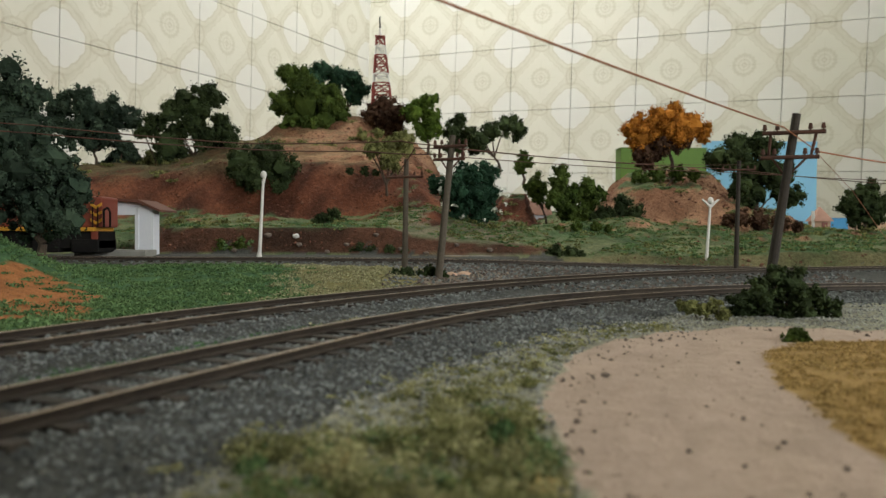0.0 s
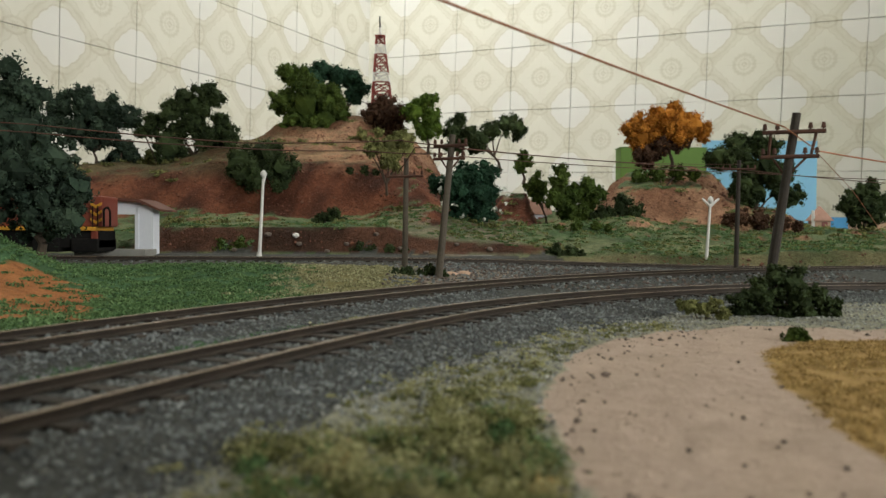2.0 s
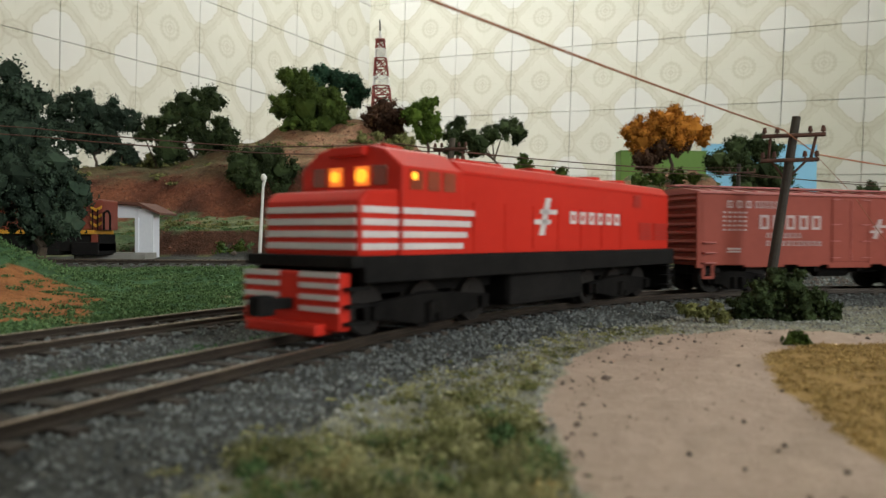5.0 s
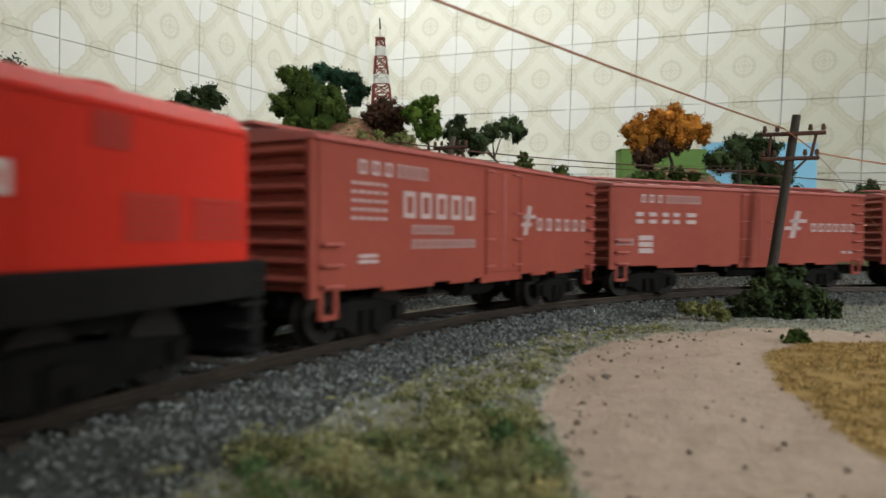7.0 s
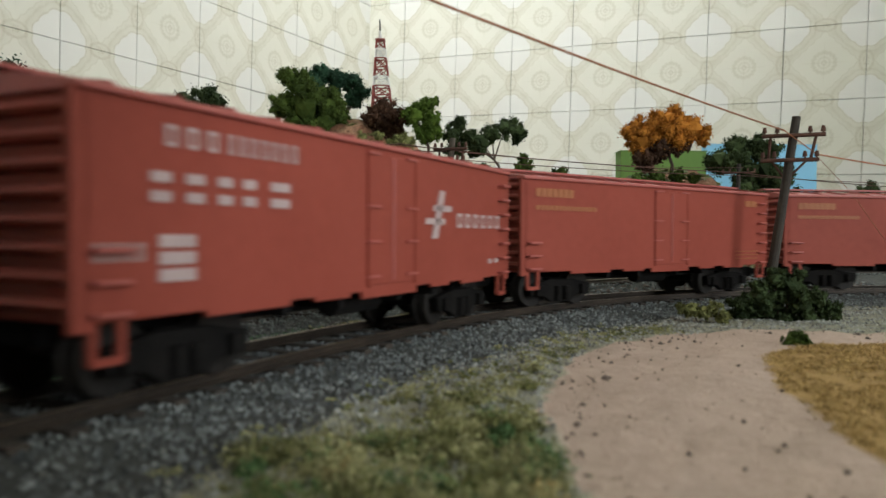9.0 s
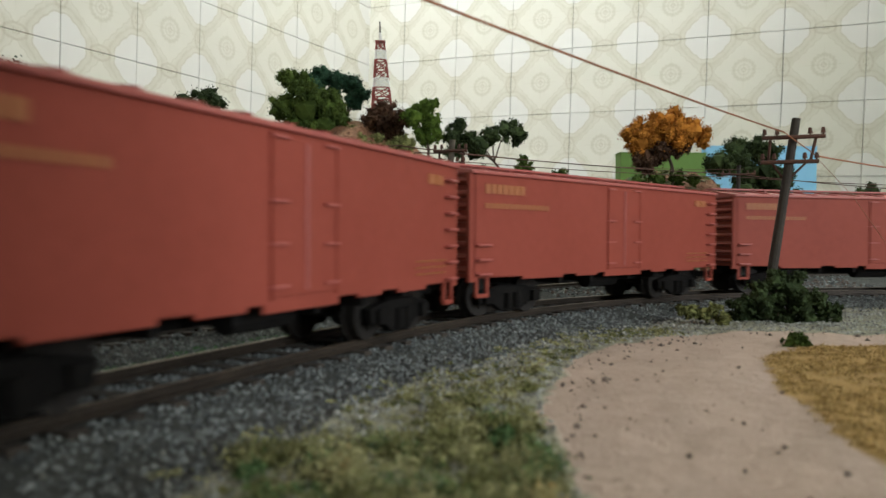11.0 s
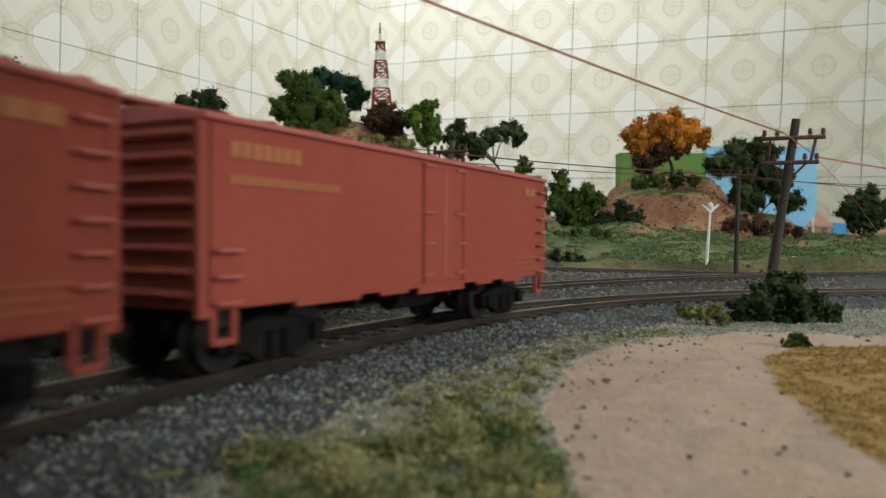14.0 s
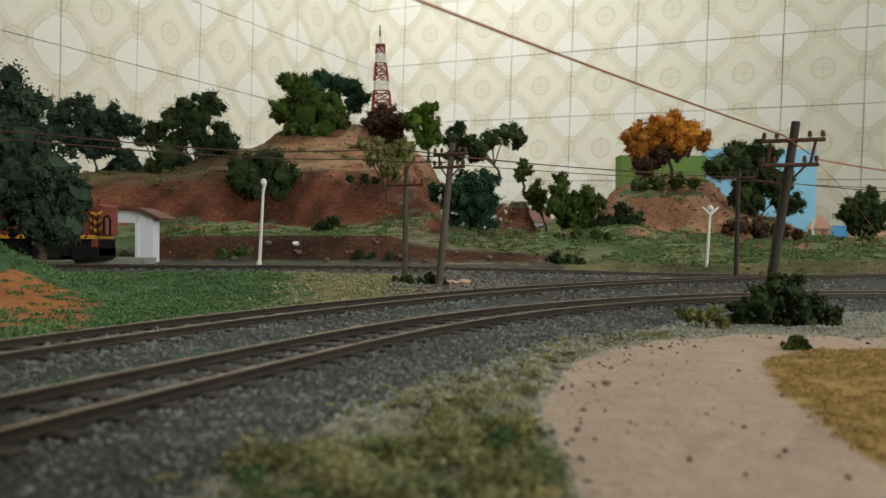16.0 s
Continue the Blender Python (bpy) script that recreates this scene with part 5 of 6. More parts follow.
def parked_locomotive():
    """A brown-red switcher with a yellow stripe standing on the siding, mostly behind foliage."""
    base = (-0.2695, 0.4900, 0.0111)
    ob = thing("parked_locomotive", pose(*base), "brown-red shunting locomotive with a yellow stripe and chevrons", "locomotive")
    x1 = 0.0545
    x0 = -0.12
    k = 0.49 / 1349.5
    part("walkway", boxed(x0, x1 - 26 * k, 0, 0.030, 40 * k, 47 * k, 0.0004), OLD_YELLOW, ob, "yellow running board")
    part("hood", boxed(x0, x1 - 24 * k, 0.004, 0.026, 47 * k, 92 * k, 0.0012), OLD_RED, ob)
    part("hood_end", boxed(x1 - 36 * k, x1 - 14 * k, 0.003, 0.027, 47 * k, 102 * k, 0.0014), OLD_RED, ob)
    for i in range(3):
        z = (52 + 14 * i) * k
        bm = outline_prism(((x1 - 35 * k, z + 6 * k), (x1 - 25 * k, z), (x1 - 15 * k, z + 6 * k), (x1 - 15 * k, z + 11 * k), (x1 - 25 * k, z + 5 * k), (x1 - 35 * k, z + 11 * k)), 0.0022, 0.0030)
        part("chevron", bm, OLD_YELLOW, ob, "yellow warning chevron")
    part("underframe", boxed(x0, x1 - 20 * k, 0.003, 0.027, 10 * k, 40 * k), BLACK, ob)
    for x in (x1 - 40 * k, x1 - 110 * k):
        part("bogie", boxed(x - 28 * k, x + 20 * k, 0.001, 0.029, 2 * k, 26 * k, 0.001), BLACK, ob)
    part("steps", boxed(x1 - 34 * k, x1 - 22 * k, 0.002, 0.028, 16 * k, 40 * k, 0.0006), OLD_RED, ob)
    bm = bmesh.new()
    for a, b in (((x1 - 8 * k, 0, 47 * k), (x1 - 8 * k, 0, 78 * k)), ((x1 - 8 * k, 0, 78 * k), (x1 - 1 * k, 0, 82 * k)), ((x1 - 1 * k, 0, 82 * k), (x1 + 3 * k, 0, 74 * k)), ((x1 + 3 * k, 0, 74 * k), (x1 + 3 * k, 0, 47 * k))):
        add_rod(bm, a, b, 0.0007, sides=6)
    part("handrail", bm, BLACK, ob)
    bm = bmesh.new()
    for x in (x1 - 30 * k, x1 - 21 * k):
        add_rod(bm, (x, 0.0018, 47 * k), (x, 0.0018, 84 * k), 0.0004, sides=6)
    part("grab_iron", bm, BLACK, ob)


parked_locomotive()


def mast():
    """Lattice radio mast, four legs, red and white bands, braced, with an antenna."""
    foot, top = Vector((-0.0833, 1.0400, 0.1770)), Vector((-0.0869, 1.0400, 0.2908))
    tip = Vector((-0.0878, 1.0400, 0.3182)) - foot
    ob = thing("radio_mast", pose(*foot), "red and white lattice radio mast on the knoll", "mast")
    up = top - foot
    n = 9
    w0, w1 = 0.0150, 0.0050

    def corner(i, k):
        w = w0 + (w1 - w0) * k
        sx, sy = ((-1, -1), (1, -1), (1, 1), (-1, 1))[i % 4]
        return up * k + Vector((sx * w, sy * w, 0))
    for lev in range(n):
        bm = bmesh.new()
        a, b = lev / n, (lev + 1) / n
        for i in range(4):
            add_rod(bm, corner(i, a), corner(i, b), 0.0011, sides=5)
            add_rod(bm, corner(i, a), corner(i + 1, b), 0.0008, sides=5)
            add_rod(bm, corner(i + 1, a), corner(i, b), 0.0008, sides=5)
            add_rod(bm, corner(i, b), corner(i + 1, b), 0.0009, sides=5)
        red = lev in (0, 1, 2, 3, 5, 6, 8)
        part("lattice_section", bm, TOWER_RED if red else TOWER_WHITE, ob, "red lattice section" if red else "white lattice section")
    part("platform", boxed(-0.0066, 0.0066, -0.0066, 0.0066, up.z - 0.0006, up.z + 0.0008), TOWER_RED, ob).location = (up.x, up.y, 0)
    bm = rod(up, up.lerp(tip, 0.45), 0.0024, 0.0016, 8)
    part("top_section", bm, TOWER_WHITE, ob)
    part("antenna", rod(up.lerp(tip, 0.4), tip, 0.0011, 0.0007, 6), BLACK, ob)


mast()


def board(name, label, at_, w, h, thick, mat, turn=0.0):
    ob = thing(name, pose(*at_, 0, 0, turn), label, "board")
    part("panel", boxed(-w / 2, w / 2, 0, thick, -0.02, h, 0.0008), mat, ob)
    part("edge_strip", boxed(-w / 2 - 0.0010, w / 2 + 0.0010, -0.0008, thick + 0.0008, h, h + 0.0008, 0.0002), mat, ob)
    return ob


board("green_board", "leaf-green painted board standing behind the hill", (0.2880, 1.0000, 0.0888), 0.1126, 0.0496, 0.03, GREEN_BOX)
board("blue_board", "sky-blue painted board standing behind the trees", (0.4412, 1.0600, 0.0292), 0.1540, 0.1257, 0.02, BLUE_BOX)
board("deep_blue_board", "deep blue plastic tray on the layout edge", (0.5132, 1.0100, 0.0274), 0.0434, 0.0210, 0.02, BLUE_DEEP, -8)
board("tan_wall", "low tan card wall behind the tree", (0.5922, 1.0300, 0.0179), 0.1526, 0.0252, 0.01, TAN)


def hut():
    ob = thing("hut", pose(*(0.4379, 0.8800, 0.0291)), "tiny hut with a pyramid tile roof", "hut")
    k = 0.88 / 1349.5
    part("wall", boxed(-14 * k, 14 * k, 0, 26 * k, -4 * k, 22 * k, 0.0004), TAN, ob)
    part("doorway", boxed(-2 * k, 8 * k, -0.0006, 0.0004, -2 * k, 18 * k), OLD_RED, ob)
    bm = bmesh.new()
    made = bmesh.ops.create_cone(bm, cap_ends=True, segments=4, radius1=25 * k, radius2=1.5 * k, depth=26 * k)["verts"]
    bmesh.ops.transform(bm, matrix=pose(0, 13 * k, 33 * k, 0, 0, 45), verts=made)
    part("roof", bm, ROOF_PINK, ob)
    part("post", boxed(-19 * k, -15 * k, -0.001, 0.002, -4 * k, 38 * k), WHITE_PAINT, ob)


hut()


def house():
    ob = thing("model_house", pose(*(0.1056, 0.8600, 0.0333)), "small white house with a faded tile roof", "house")
    k = 0.86 / 1349.5
    part("wall", boxed(-18 * k, 22 * k, 0, 40 * k, -6 * k, 26 * k, 0.0004), SHED_WHITE, ob)
    part("roof", outline_prism(((-24 * k, 22 * k), (28 * k, 20 * k), (22 * k, 38 * k), (-8 * k, 48 * k)), -4 * k, 44 * k, 0.0004), ROOF_PINK, ob)
    part("window", boxed(2 * k, 12 * k, -0.0006, 0.0004, 4 * k, 16 * k), OLD_RED, ob)


house()


def boulder(label, at_, r, mat):
    bm = bmesh.new()
    bmesh.ops.create_icosphere(bm, subdivisions=2, radius=r)
    for v in bm.verts:
        v.co *= 1 + 0.35 * noise.noise(v.co * (1.3 / r) + Vector(at_) * 40)
        v.co.z *= 0.7
    ob = put("rock", bm, mat)
    ob.matrix_basis = pose(*at_)
    return tagged(ob, label, "rock", "loose rocks")


boulder("pale rock at the foot of the bank", (-0.0626, 0.5560, 0.0135), 0.0035, SLAB)
boulder("white chip of stone on the bank", (-0.1072, 0.5560, 0.0231), 0.0026, WHITE_PAINT)
boulder("pale rock at the foot of the hill", (0.0052, 0.4300, 0.0008), 0.0045, TAN)
boulder("pale rock at the foot of the hill", (0.0124, 0.4350, 0.0012), 0.0042, TAN)
for x in (-0.150, -0.128, -0.104, -0.083, -0.070, -0.049, -0.031, -0.012, 0.010, 0.034):
    y = 0.552 + 0.006 * math.sin(x * 90)
    boulder("brown stone set into the foot of the bank", (x, y, float(height(x, y)) + 0.001), 0.0018 + 0.0010 * math.sin(x * 310) ** 2, PEBBLE)
boulder("dark stone on the sand", (0.0298, 0.1390, 0.0004), 0.0007, PEBBLE)
boulder("dark stone on the sand", (0.0189, 0.1060, -0.0000), 0.00055, PEBBLE)


# ---- rolling stock on the main line ----
ALONG = ((0.0, 0.770), (2.5, 0.482), (3.0, 0.426), (3.5, 0.370), (4.0, 0.3205), (6.5, 0.0620), (7.0, 0.0080), (7.5, -0.0485), (8.0, -0.1040), (8.5, -0.1540),
         (9.0, -0.2018), (11.3, -0.4160), (12.0, -0.4755), (12.5, -0.5180), (13.0, -0.5620), (13.5, -0.6055), (14.0, -0.6487), (14.5, -0.6912),
         (15.0, -0.7350), (15.5, -0.7830), (16.0, -0.8300))
COUPLED = 0.1565
BOGIE = 0.36
CAR_L, CAR_W, SILL, EAVE = 0.1365, 0.0165, 0.0109, 0.0391
WHEEL_R = 0.0055


def along(t):
    return float(np.interp(t, [p[0] for p in ALONG], [p[1] for p in ALONG]))


def ride(s, length):
    """The pose of a vehicle of that length whose middle stands at s; its front looks down the line."""
    ax, ay, _ = on_line(s - length * BOGIE)
    bx, by, _ = on_line(s + length * BOGIE)
    return pose((ax + bx) / 2, (ay + by) / 2, RAIL_Z, 0, 0, math.degrees(math.atan2(ay - by, ax - bx)))


def wheelset(parent, x):
    bm = bmesh.new()
    add_rod(bm, (0, -0.0085, 0), (0, 0.0085, 0), 0.0011, sides=8)
    for sgn in (-1, 1):
        add_rod(bm, (0, sgn * 0.0070, 0), (0, sgn * 0.0096, 0), WHEEL_R, sides=20)
        add_rod(bm, (0, sgn * 0.0064, 0), (0, sgn * 0.0071, 0), WHEEL_R + 0.0006, sides=20)
        for k in range(4):
            a = k * math.pi / 2
            add_box(bm, math.cos(a) * 0.0028 - 0.0006, math.cos(a) * 0.0028 + 0.0006, sgn * 0.0095 - 0.0004, sgn * 0.0095 + 0.0004,
                    math.sin(a) * 0.0028 - 0.0006, math.sin(a) * 0.0028 + 0.0006)
    ob = part("wheelset", bm, STEEL, parent, "steel wheels on an axle")
    ob.matrix_basis = pose(x, 0, WHEEL_R)
    return ob


def truck(parent, x, axles, spread_):
    """A bogie: bolster, two sideframes with journal boxes and springs, wheelsets."""
    bm = bmesh.new()
    add_box(bm, -0.0035, 0.0035, -0.0105, 0.0105, 0.0045, 0.0085, 0.0004)
    half = spread_ / 2
    t = part("truck", bm, TRUCK, parent, "black cast bogie, dusty")
    t.matrix_basis = pose(x, 0, 0)
    for sgn in (-1, 1):
        y0, y1 = sorted((sgn * 0.0102, sgn * 0.0124))
        prof = ((-half - 0.0035, 0.0068), (-half - 0.0030, 0.0034), (-half + 0.0028, 0.0032), (-0.0042, 0.0012), (0.0042, 0.0012),
                (half - 0.0028, 0.0032), (half + 0.0030, 0.0034), (half + 0.0035, 0.0068), (0.0055, 0.0082), (-0.0055, 0.0082))
        bm = outline_prism(prof, y0, y1, 0.0003)
        for k in range(axles):
            xa = -half + spread_ * k / (axles - 1)
            add_box(bm, xa - 0.0016, xa + 0.0016, min(sgn * 0.0122, sgn * 0.0136), max(sgn * 0.0122, sgn * 0.0136), 0.0034, 0.0066, 0.0003)
        part("sideframe", bm, TRUCK, t)
        for q in (-0.0018, 0.0018):
            part("spring", rod((q, sgn * 0.0128, 0.0020), (q, sgn * 0.0128, 0.0062), 0.0012, sides=8), TRUCK, t)
    return [wheelset(t, -half + spread_ * k / (axles - 1)) for k in range(axles)]


def marks(parent, mat, label, rects, y, proud=0.00012):
    """Lettering as plain bars on the side at y; rects are (front x, rear x, low z, high z)."""
    for i, group in enumerate(rects):
        bm = bmesh.new()
        for x1, x0, z0, z1 in group:
            lo, hi = sorted((y, y + math.copysign(proud, y)))
            w, h = x1 - x0, z1 - z0
            if mat is CAR_INK and h > 0.0018 and w > 0.0008:
                e = min(w, h) * 0.24
                for bx in ((x0, x0 + e, z0, z1), (x1 - e, x1, z0, z1), (x0 + e, x1 - e, z0, z0 + e), (x0 + e, x1 - e, z1 - e, z1)):
                    add_box(bm, bx[0], bx[1], lo - 0.0001, hi + 0.0001, bx[2], bx[3])
            else:
                add_box(bm, x0, x1, lo - 0.0001, hi + 0.0001, z0, z1)
        part("lettering", bm, mat, parent, label)


def side_spot(t):
    return CAR_L / 2 - t * CAR_L


def down(k):
    return EAVE - k * (EAVE - SILL)


def word(t0, t1, k0, k1, n, gap=0.8):
    """A row of n letter-sized blocks."""
    w = (t1 - t0) / (n + (n - 1) * gap)
    return [(side_spot(t0 + i * w * (1 + gap)), side_spot(t0 + i * w * (1 + gap) + w), down(k1), down(k0)) for i in range(n)]


def emblem(x, z, size, y0, y1, front):
    """A slanted upright crossed by two offset level bars; front: +1 where the vehicle's front lies to the viewer's left."""
    u = size / 6
    bm = bmesh.new()
    for shape in (((1.5, -3.1), (0.2, -3.1), (-1.5, 3.1), (-0.2, 3.1)), ((2.9, -1.3), (-1.3, -1.3), (-1.5, -0.5), (2.7, -0.5)),
                  ((1.3, 0.4), (-2.9, 0.4), (-3.1, 1.2), (1.1, 1.2))):
        ring = [(x + front * q[0] * u * 1.3, z + q[1] * u) for q in shape]
        sub_bm = outline_prism(ring, y0, y1)
        me = bpy.data.meshes.new("emblem_piece")
        sub_bm.to_mesh(me)
        sub_bm.free()
        bm.from_mesh(me)
        bpy.data.meshes.remove(me)
    return bm


def boxcar(style, label):
    car = thing("boxcar", pose(0, 0, RAIL_Z), label, "boxcar", "cars of the train")
    h = CAR_L / 2
    part("body", boxed(-h, h, -CAR_W, CAR_W, SILL, EAVE, bevel=0.0004), CAR_RED, car)
    roof = ((-CAR_W - 0.0008, EAVE - 0.0006), (CAR_W + 0.0008, EAVE - 0.0006), (CAR_W + 0.0008, EAVE + 0.0003), (0.004, EAVE + 0.0021), (-0.004, EAVE + 0.0021), (-CAR_W - 0.0008, EAVE + 0.0003))
    bm = prism(roof, -h - 0.0008, h + 0.0008, 0.0002)
    for i in range(13):
        x = -h + 0.004 + i * (CAR_L - 0.008) / 12
        for sgn in (-1, 1):
            add_box(bm, x - 0.0005, x + 0.0005, -0.0065, 0.0065, 0, 0.0007,
                    m=Matrix.Translation((0, sgn * 0.0104, EAVE + 0.0010)) @ pose(0, 0, 0, -sgn * 7.5))
    part("roof", bm, LIT_RED, car, "ribbed red roof")
    bm = boxed(-h - 0.002, h + 0.002, -0.0030, 0.0030, EAVE + 0.0029, EAVE + 0.0035)
    for i in range(8):
        x = -h + 0.006 + i * (CAR_L - 0.012) / 7
        add_box(bm, x - 0.0006, x + 0.0006, -0.0024, 0.0024, EAVE + 0.0019, EAVE + 0.0030)
    part("running_board", bm, LIT_RED, car)
    for sgn in (-1, 1):
        for i in range(8):
            bm = bmesh.new()
            z = SILL + 0.0022 + i * (EAVE - SILL - 0.004) / 7.2
            made = add_rod(bm, (sgn * h, -CAR_W + 0.0014, z), (sgn * h, CAR_W - 0.0014, z), 0.00095, sides=8)
            for v in made:
                v.co.x = sgn * h + (v.co.x - sgn * h) * 1.5
            part("end_rib", bm, CAR_RED, car)
        for y in (-CAR_W + 0.0007, CAR_W - 0.0007):
            bm = bmesh.new()
            add_box(bm, sgn * h - 0.0012, sgn * h + 0.0012, y - 0.0007, y + 0.0007, SILL - 0.0010, EAVE - 0.0003, 0.0002)
            part("end_post", bm, CAR_RED, car)
    for sgn in (-1, 1):
        ys = sgn * CAR_W
        lo, hi = sorted((ys - sgn * 0.0002, ys + sgn * 0.00025))
        door = part("door", boxed(side_spot(0.60), side_spot(0.462), lo, hi, SILL + 0.0012, EAVE - 0.0016, bevel=0.0002), CAR_RED, car)
        for t in (0.462, 0.60):
            x = side_spot(t)
            part("door_rib", boxed(x - 0.00025, x + 0.00025, min(ys, ys + sgn * 0.0005), max(ys, ys + sgn * 0.0005), SILL + 0.0008, EAVE - 0.0012), CAR_RED, door)
        for t in (0.475, 0.587):
            for k in (0.06, 0.42, 0.66, 0.90):
                x, z = side_spot(t), down(k)
                part("hinge", boxed(x - 0.0022, x + 0.0022, min(ys, ys + sgn * 0.0008), max(ys, ys + sgn * 0.0008), z - 0.00022, z + 0.00022), LIT_RED, door)
        for t in (0.531,):
            part("lock_rod", rod((side_spot(t), ys + sgn * 0.0004, SILL + 0.002), (side_spot(t), ys + sgn * 0.0004, EAVE - 0.002), 0.0003, sides=6), LIT_RED, door)
        for t in (0.972, 0.028):
            bm = bmesh.new()
            xa, xb = side_spot(t) - 0.0024, side_spot(t) + 0.0024
            n = 7 if t > 0.5 else 3
            for i in range(n):
                z = SILL + 0.001 + i * (EAVE - SILL - 0.005) / 6
                add_rod(bm, (xa, ys + sgn * 0.0013, z), (xb, ys + sgn * 0.0013, z), 0.00034, sides=6)
                for x in (xa, xb):
                    add_rod(bm, (x, ys, z), (x, ys + sgn * 0.0013, z), 0.00034, sides=6)
            part("ladder", bm, LIT_RED, car)
            bm = bmesh.new()
            for x in (xa + 0.0003, xb - 0.0003):
                add_box(bm, x - 0.0005, x + 0.0005, min(ys, ys - sgn * 0.0008), max(ys, ys - sgn * 0.0008), SILL - 0.0048, SILL + 0.0005)
            add_box(bm, xa, xb, min(ys - sgn * 0.001, ys + sgn * 0.0002), max(ys - sgn * 0.001, ys + sgn * 0.0002), SILL - 0.0052, SILL - 0.0042, 0.0001)
            part("step", bm, CAR_RED, car, "red sill step hung below the corner")
        for t0, t1, d in ((0.15, 0.29, 0.0008), (0.34, 0.42, 0.0007), (0.45, 0.61, 0.0013), (0.66, 0.73, 0.0007), (0.78, 0.88, 0.0008)):
            part("sill_tab", boxed(side_spot(t1), side_spot(t0), min(ys, ys - sgn * 0.0008), max(ys, ys - sgn * 0.0008), SILL - d, SILL + 0.0006, 0.0002), CAR_RED, car)
    bm = boxed(-h + 0.003, h - 0.003, -0.0045, 0.0045, 0.0072, SILL + 0.001)
    for t in (0.30, 0.42, 0.58, 0.70):
        add_box(bm, side_spot(t) - 0.0007, side_spot(t) + 0.0007, -0.0145, 0.0145, 0.0082, SILL + 0.001)
    add_rod(bm, (-0.010, 0.008, 0.0085), (0.006, 0.008, 0.0085), 0.0028, sides=10)
    part("underframe", bm, BLACK, car)
    for sgn in (-1, 1):
        bm = boxed(h, h + 0.0095, -0.0012, 0.0012, 0.0062, 0.0085, 0.0003)
        add_box(bm, h + 0.0070, h + 0.0115, -0.0024, 0.0016, 0.0050, 0.0092, 0.0006)
        c = part("coupler", bm, BLACK, car)
        c.matrix_basis = pose(0, 0, 0, 0, 0, 0 if sgn > 0 else 180)
    wheels = truck(car, h * 0.70, 2, 0.0205) + truck(car, -h * 0.70, 2, 0.0205)
    for ys in (CAR_W, -CAR_W):
        if style != "yellow":
            lo, hi = sorted((ys - math.copysign(0.0001, ys), ys + math.copysign(0.0002, ys)))
            at_, size = ((side_spot(0.635), down(0.48)), 0.0078) if style == "cement" else ((side_spot(0.685), down(0.45)), 0.0105)
            bm = emblem(*at_, size, lo, hi, math.copysign(1, ys))
            part("emblem", bm, CAR_INK, car, "white crossed-bar emblem")
        if style == "cement":
            marks(car, CAR_INK, "white lettering", [word(0.09, 0.17, 0.11, 0.21, 3) + word(0.185, 0.265, 0.11, 0.21, 5),
                  word(0.20, 0.418, 0.30, 0.50, 5, 0.45), word(0.225, 0.345, 0.55, 0.62, 8), word(0.225, 0.42, 0.66, 0.73, 11),
                  word(0.68, 0.945, 0.45, 0.58, 6, 1.0),
                  [r for k in (0.26, 0.32, 0.38, 0.44, 0.50) for r in word(0.075, 0.155, k, k + 0.025, 5)], word(0.09, 0.135, 0.76, 0.785, 1) + word(0.09, 0.135, 0.80, 0.825, 1)], ys)
        elif style == "plain":
            marks(car, CAR_INK, "white lettering", [word(0.093, 0.165, 0.11, 0.21, 3) + word(0.18, 0.30, 0.11, 0.21, 7),
                  [r for k in (0.33, 0.42) for r in word(0.075, 0.145, k, k + 0.05, 2)], [r for k in (0.33, 0.42) for r in word(0.165, 0.225, k, k + 0.05, 2)],
                  [r for k in (0.33, 0.42) for r in word(0.25, 0.285, k, k + 0.05, 1)], word(0.012, 0.067, 0.66, 0.74, 5), [r for k in (0.62, 0.70, 0.78) for r in word(0.085, 0.133, k, k + 0.06, 1)],
                  word(0.757, 0.955, 0.43, 0.55, 6, 0.6), word(0.90, 0.95, 0.83, 0.87, 2)], ys)
        else:
            marks(car, YELLOW_INK, "faded yellow lettering", [word(0.035, 0.155, 0.11, 0.20, 7, 0.2), word(0.035, 0.235, 0.29, 0.34, 14, 0.35), word(0.885, 0.945, 0.11, 0.19, 2, 0.1) ,
                  [r for k in (0.80, 0.85, 0.90) for r in word(0.84, 0.955, k, k + 0.014, 9, 0.5)]], ys)
    return car, wheels, CAR_L


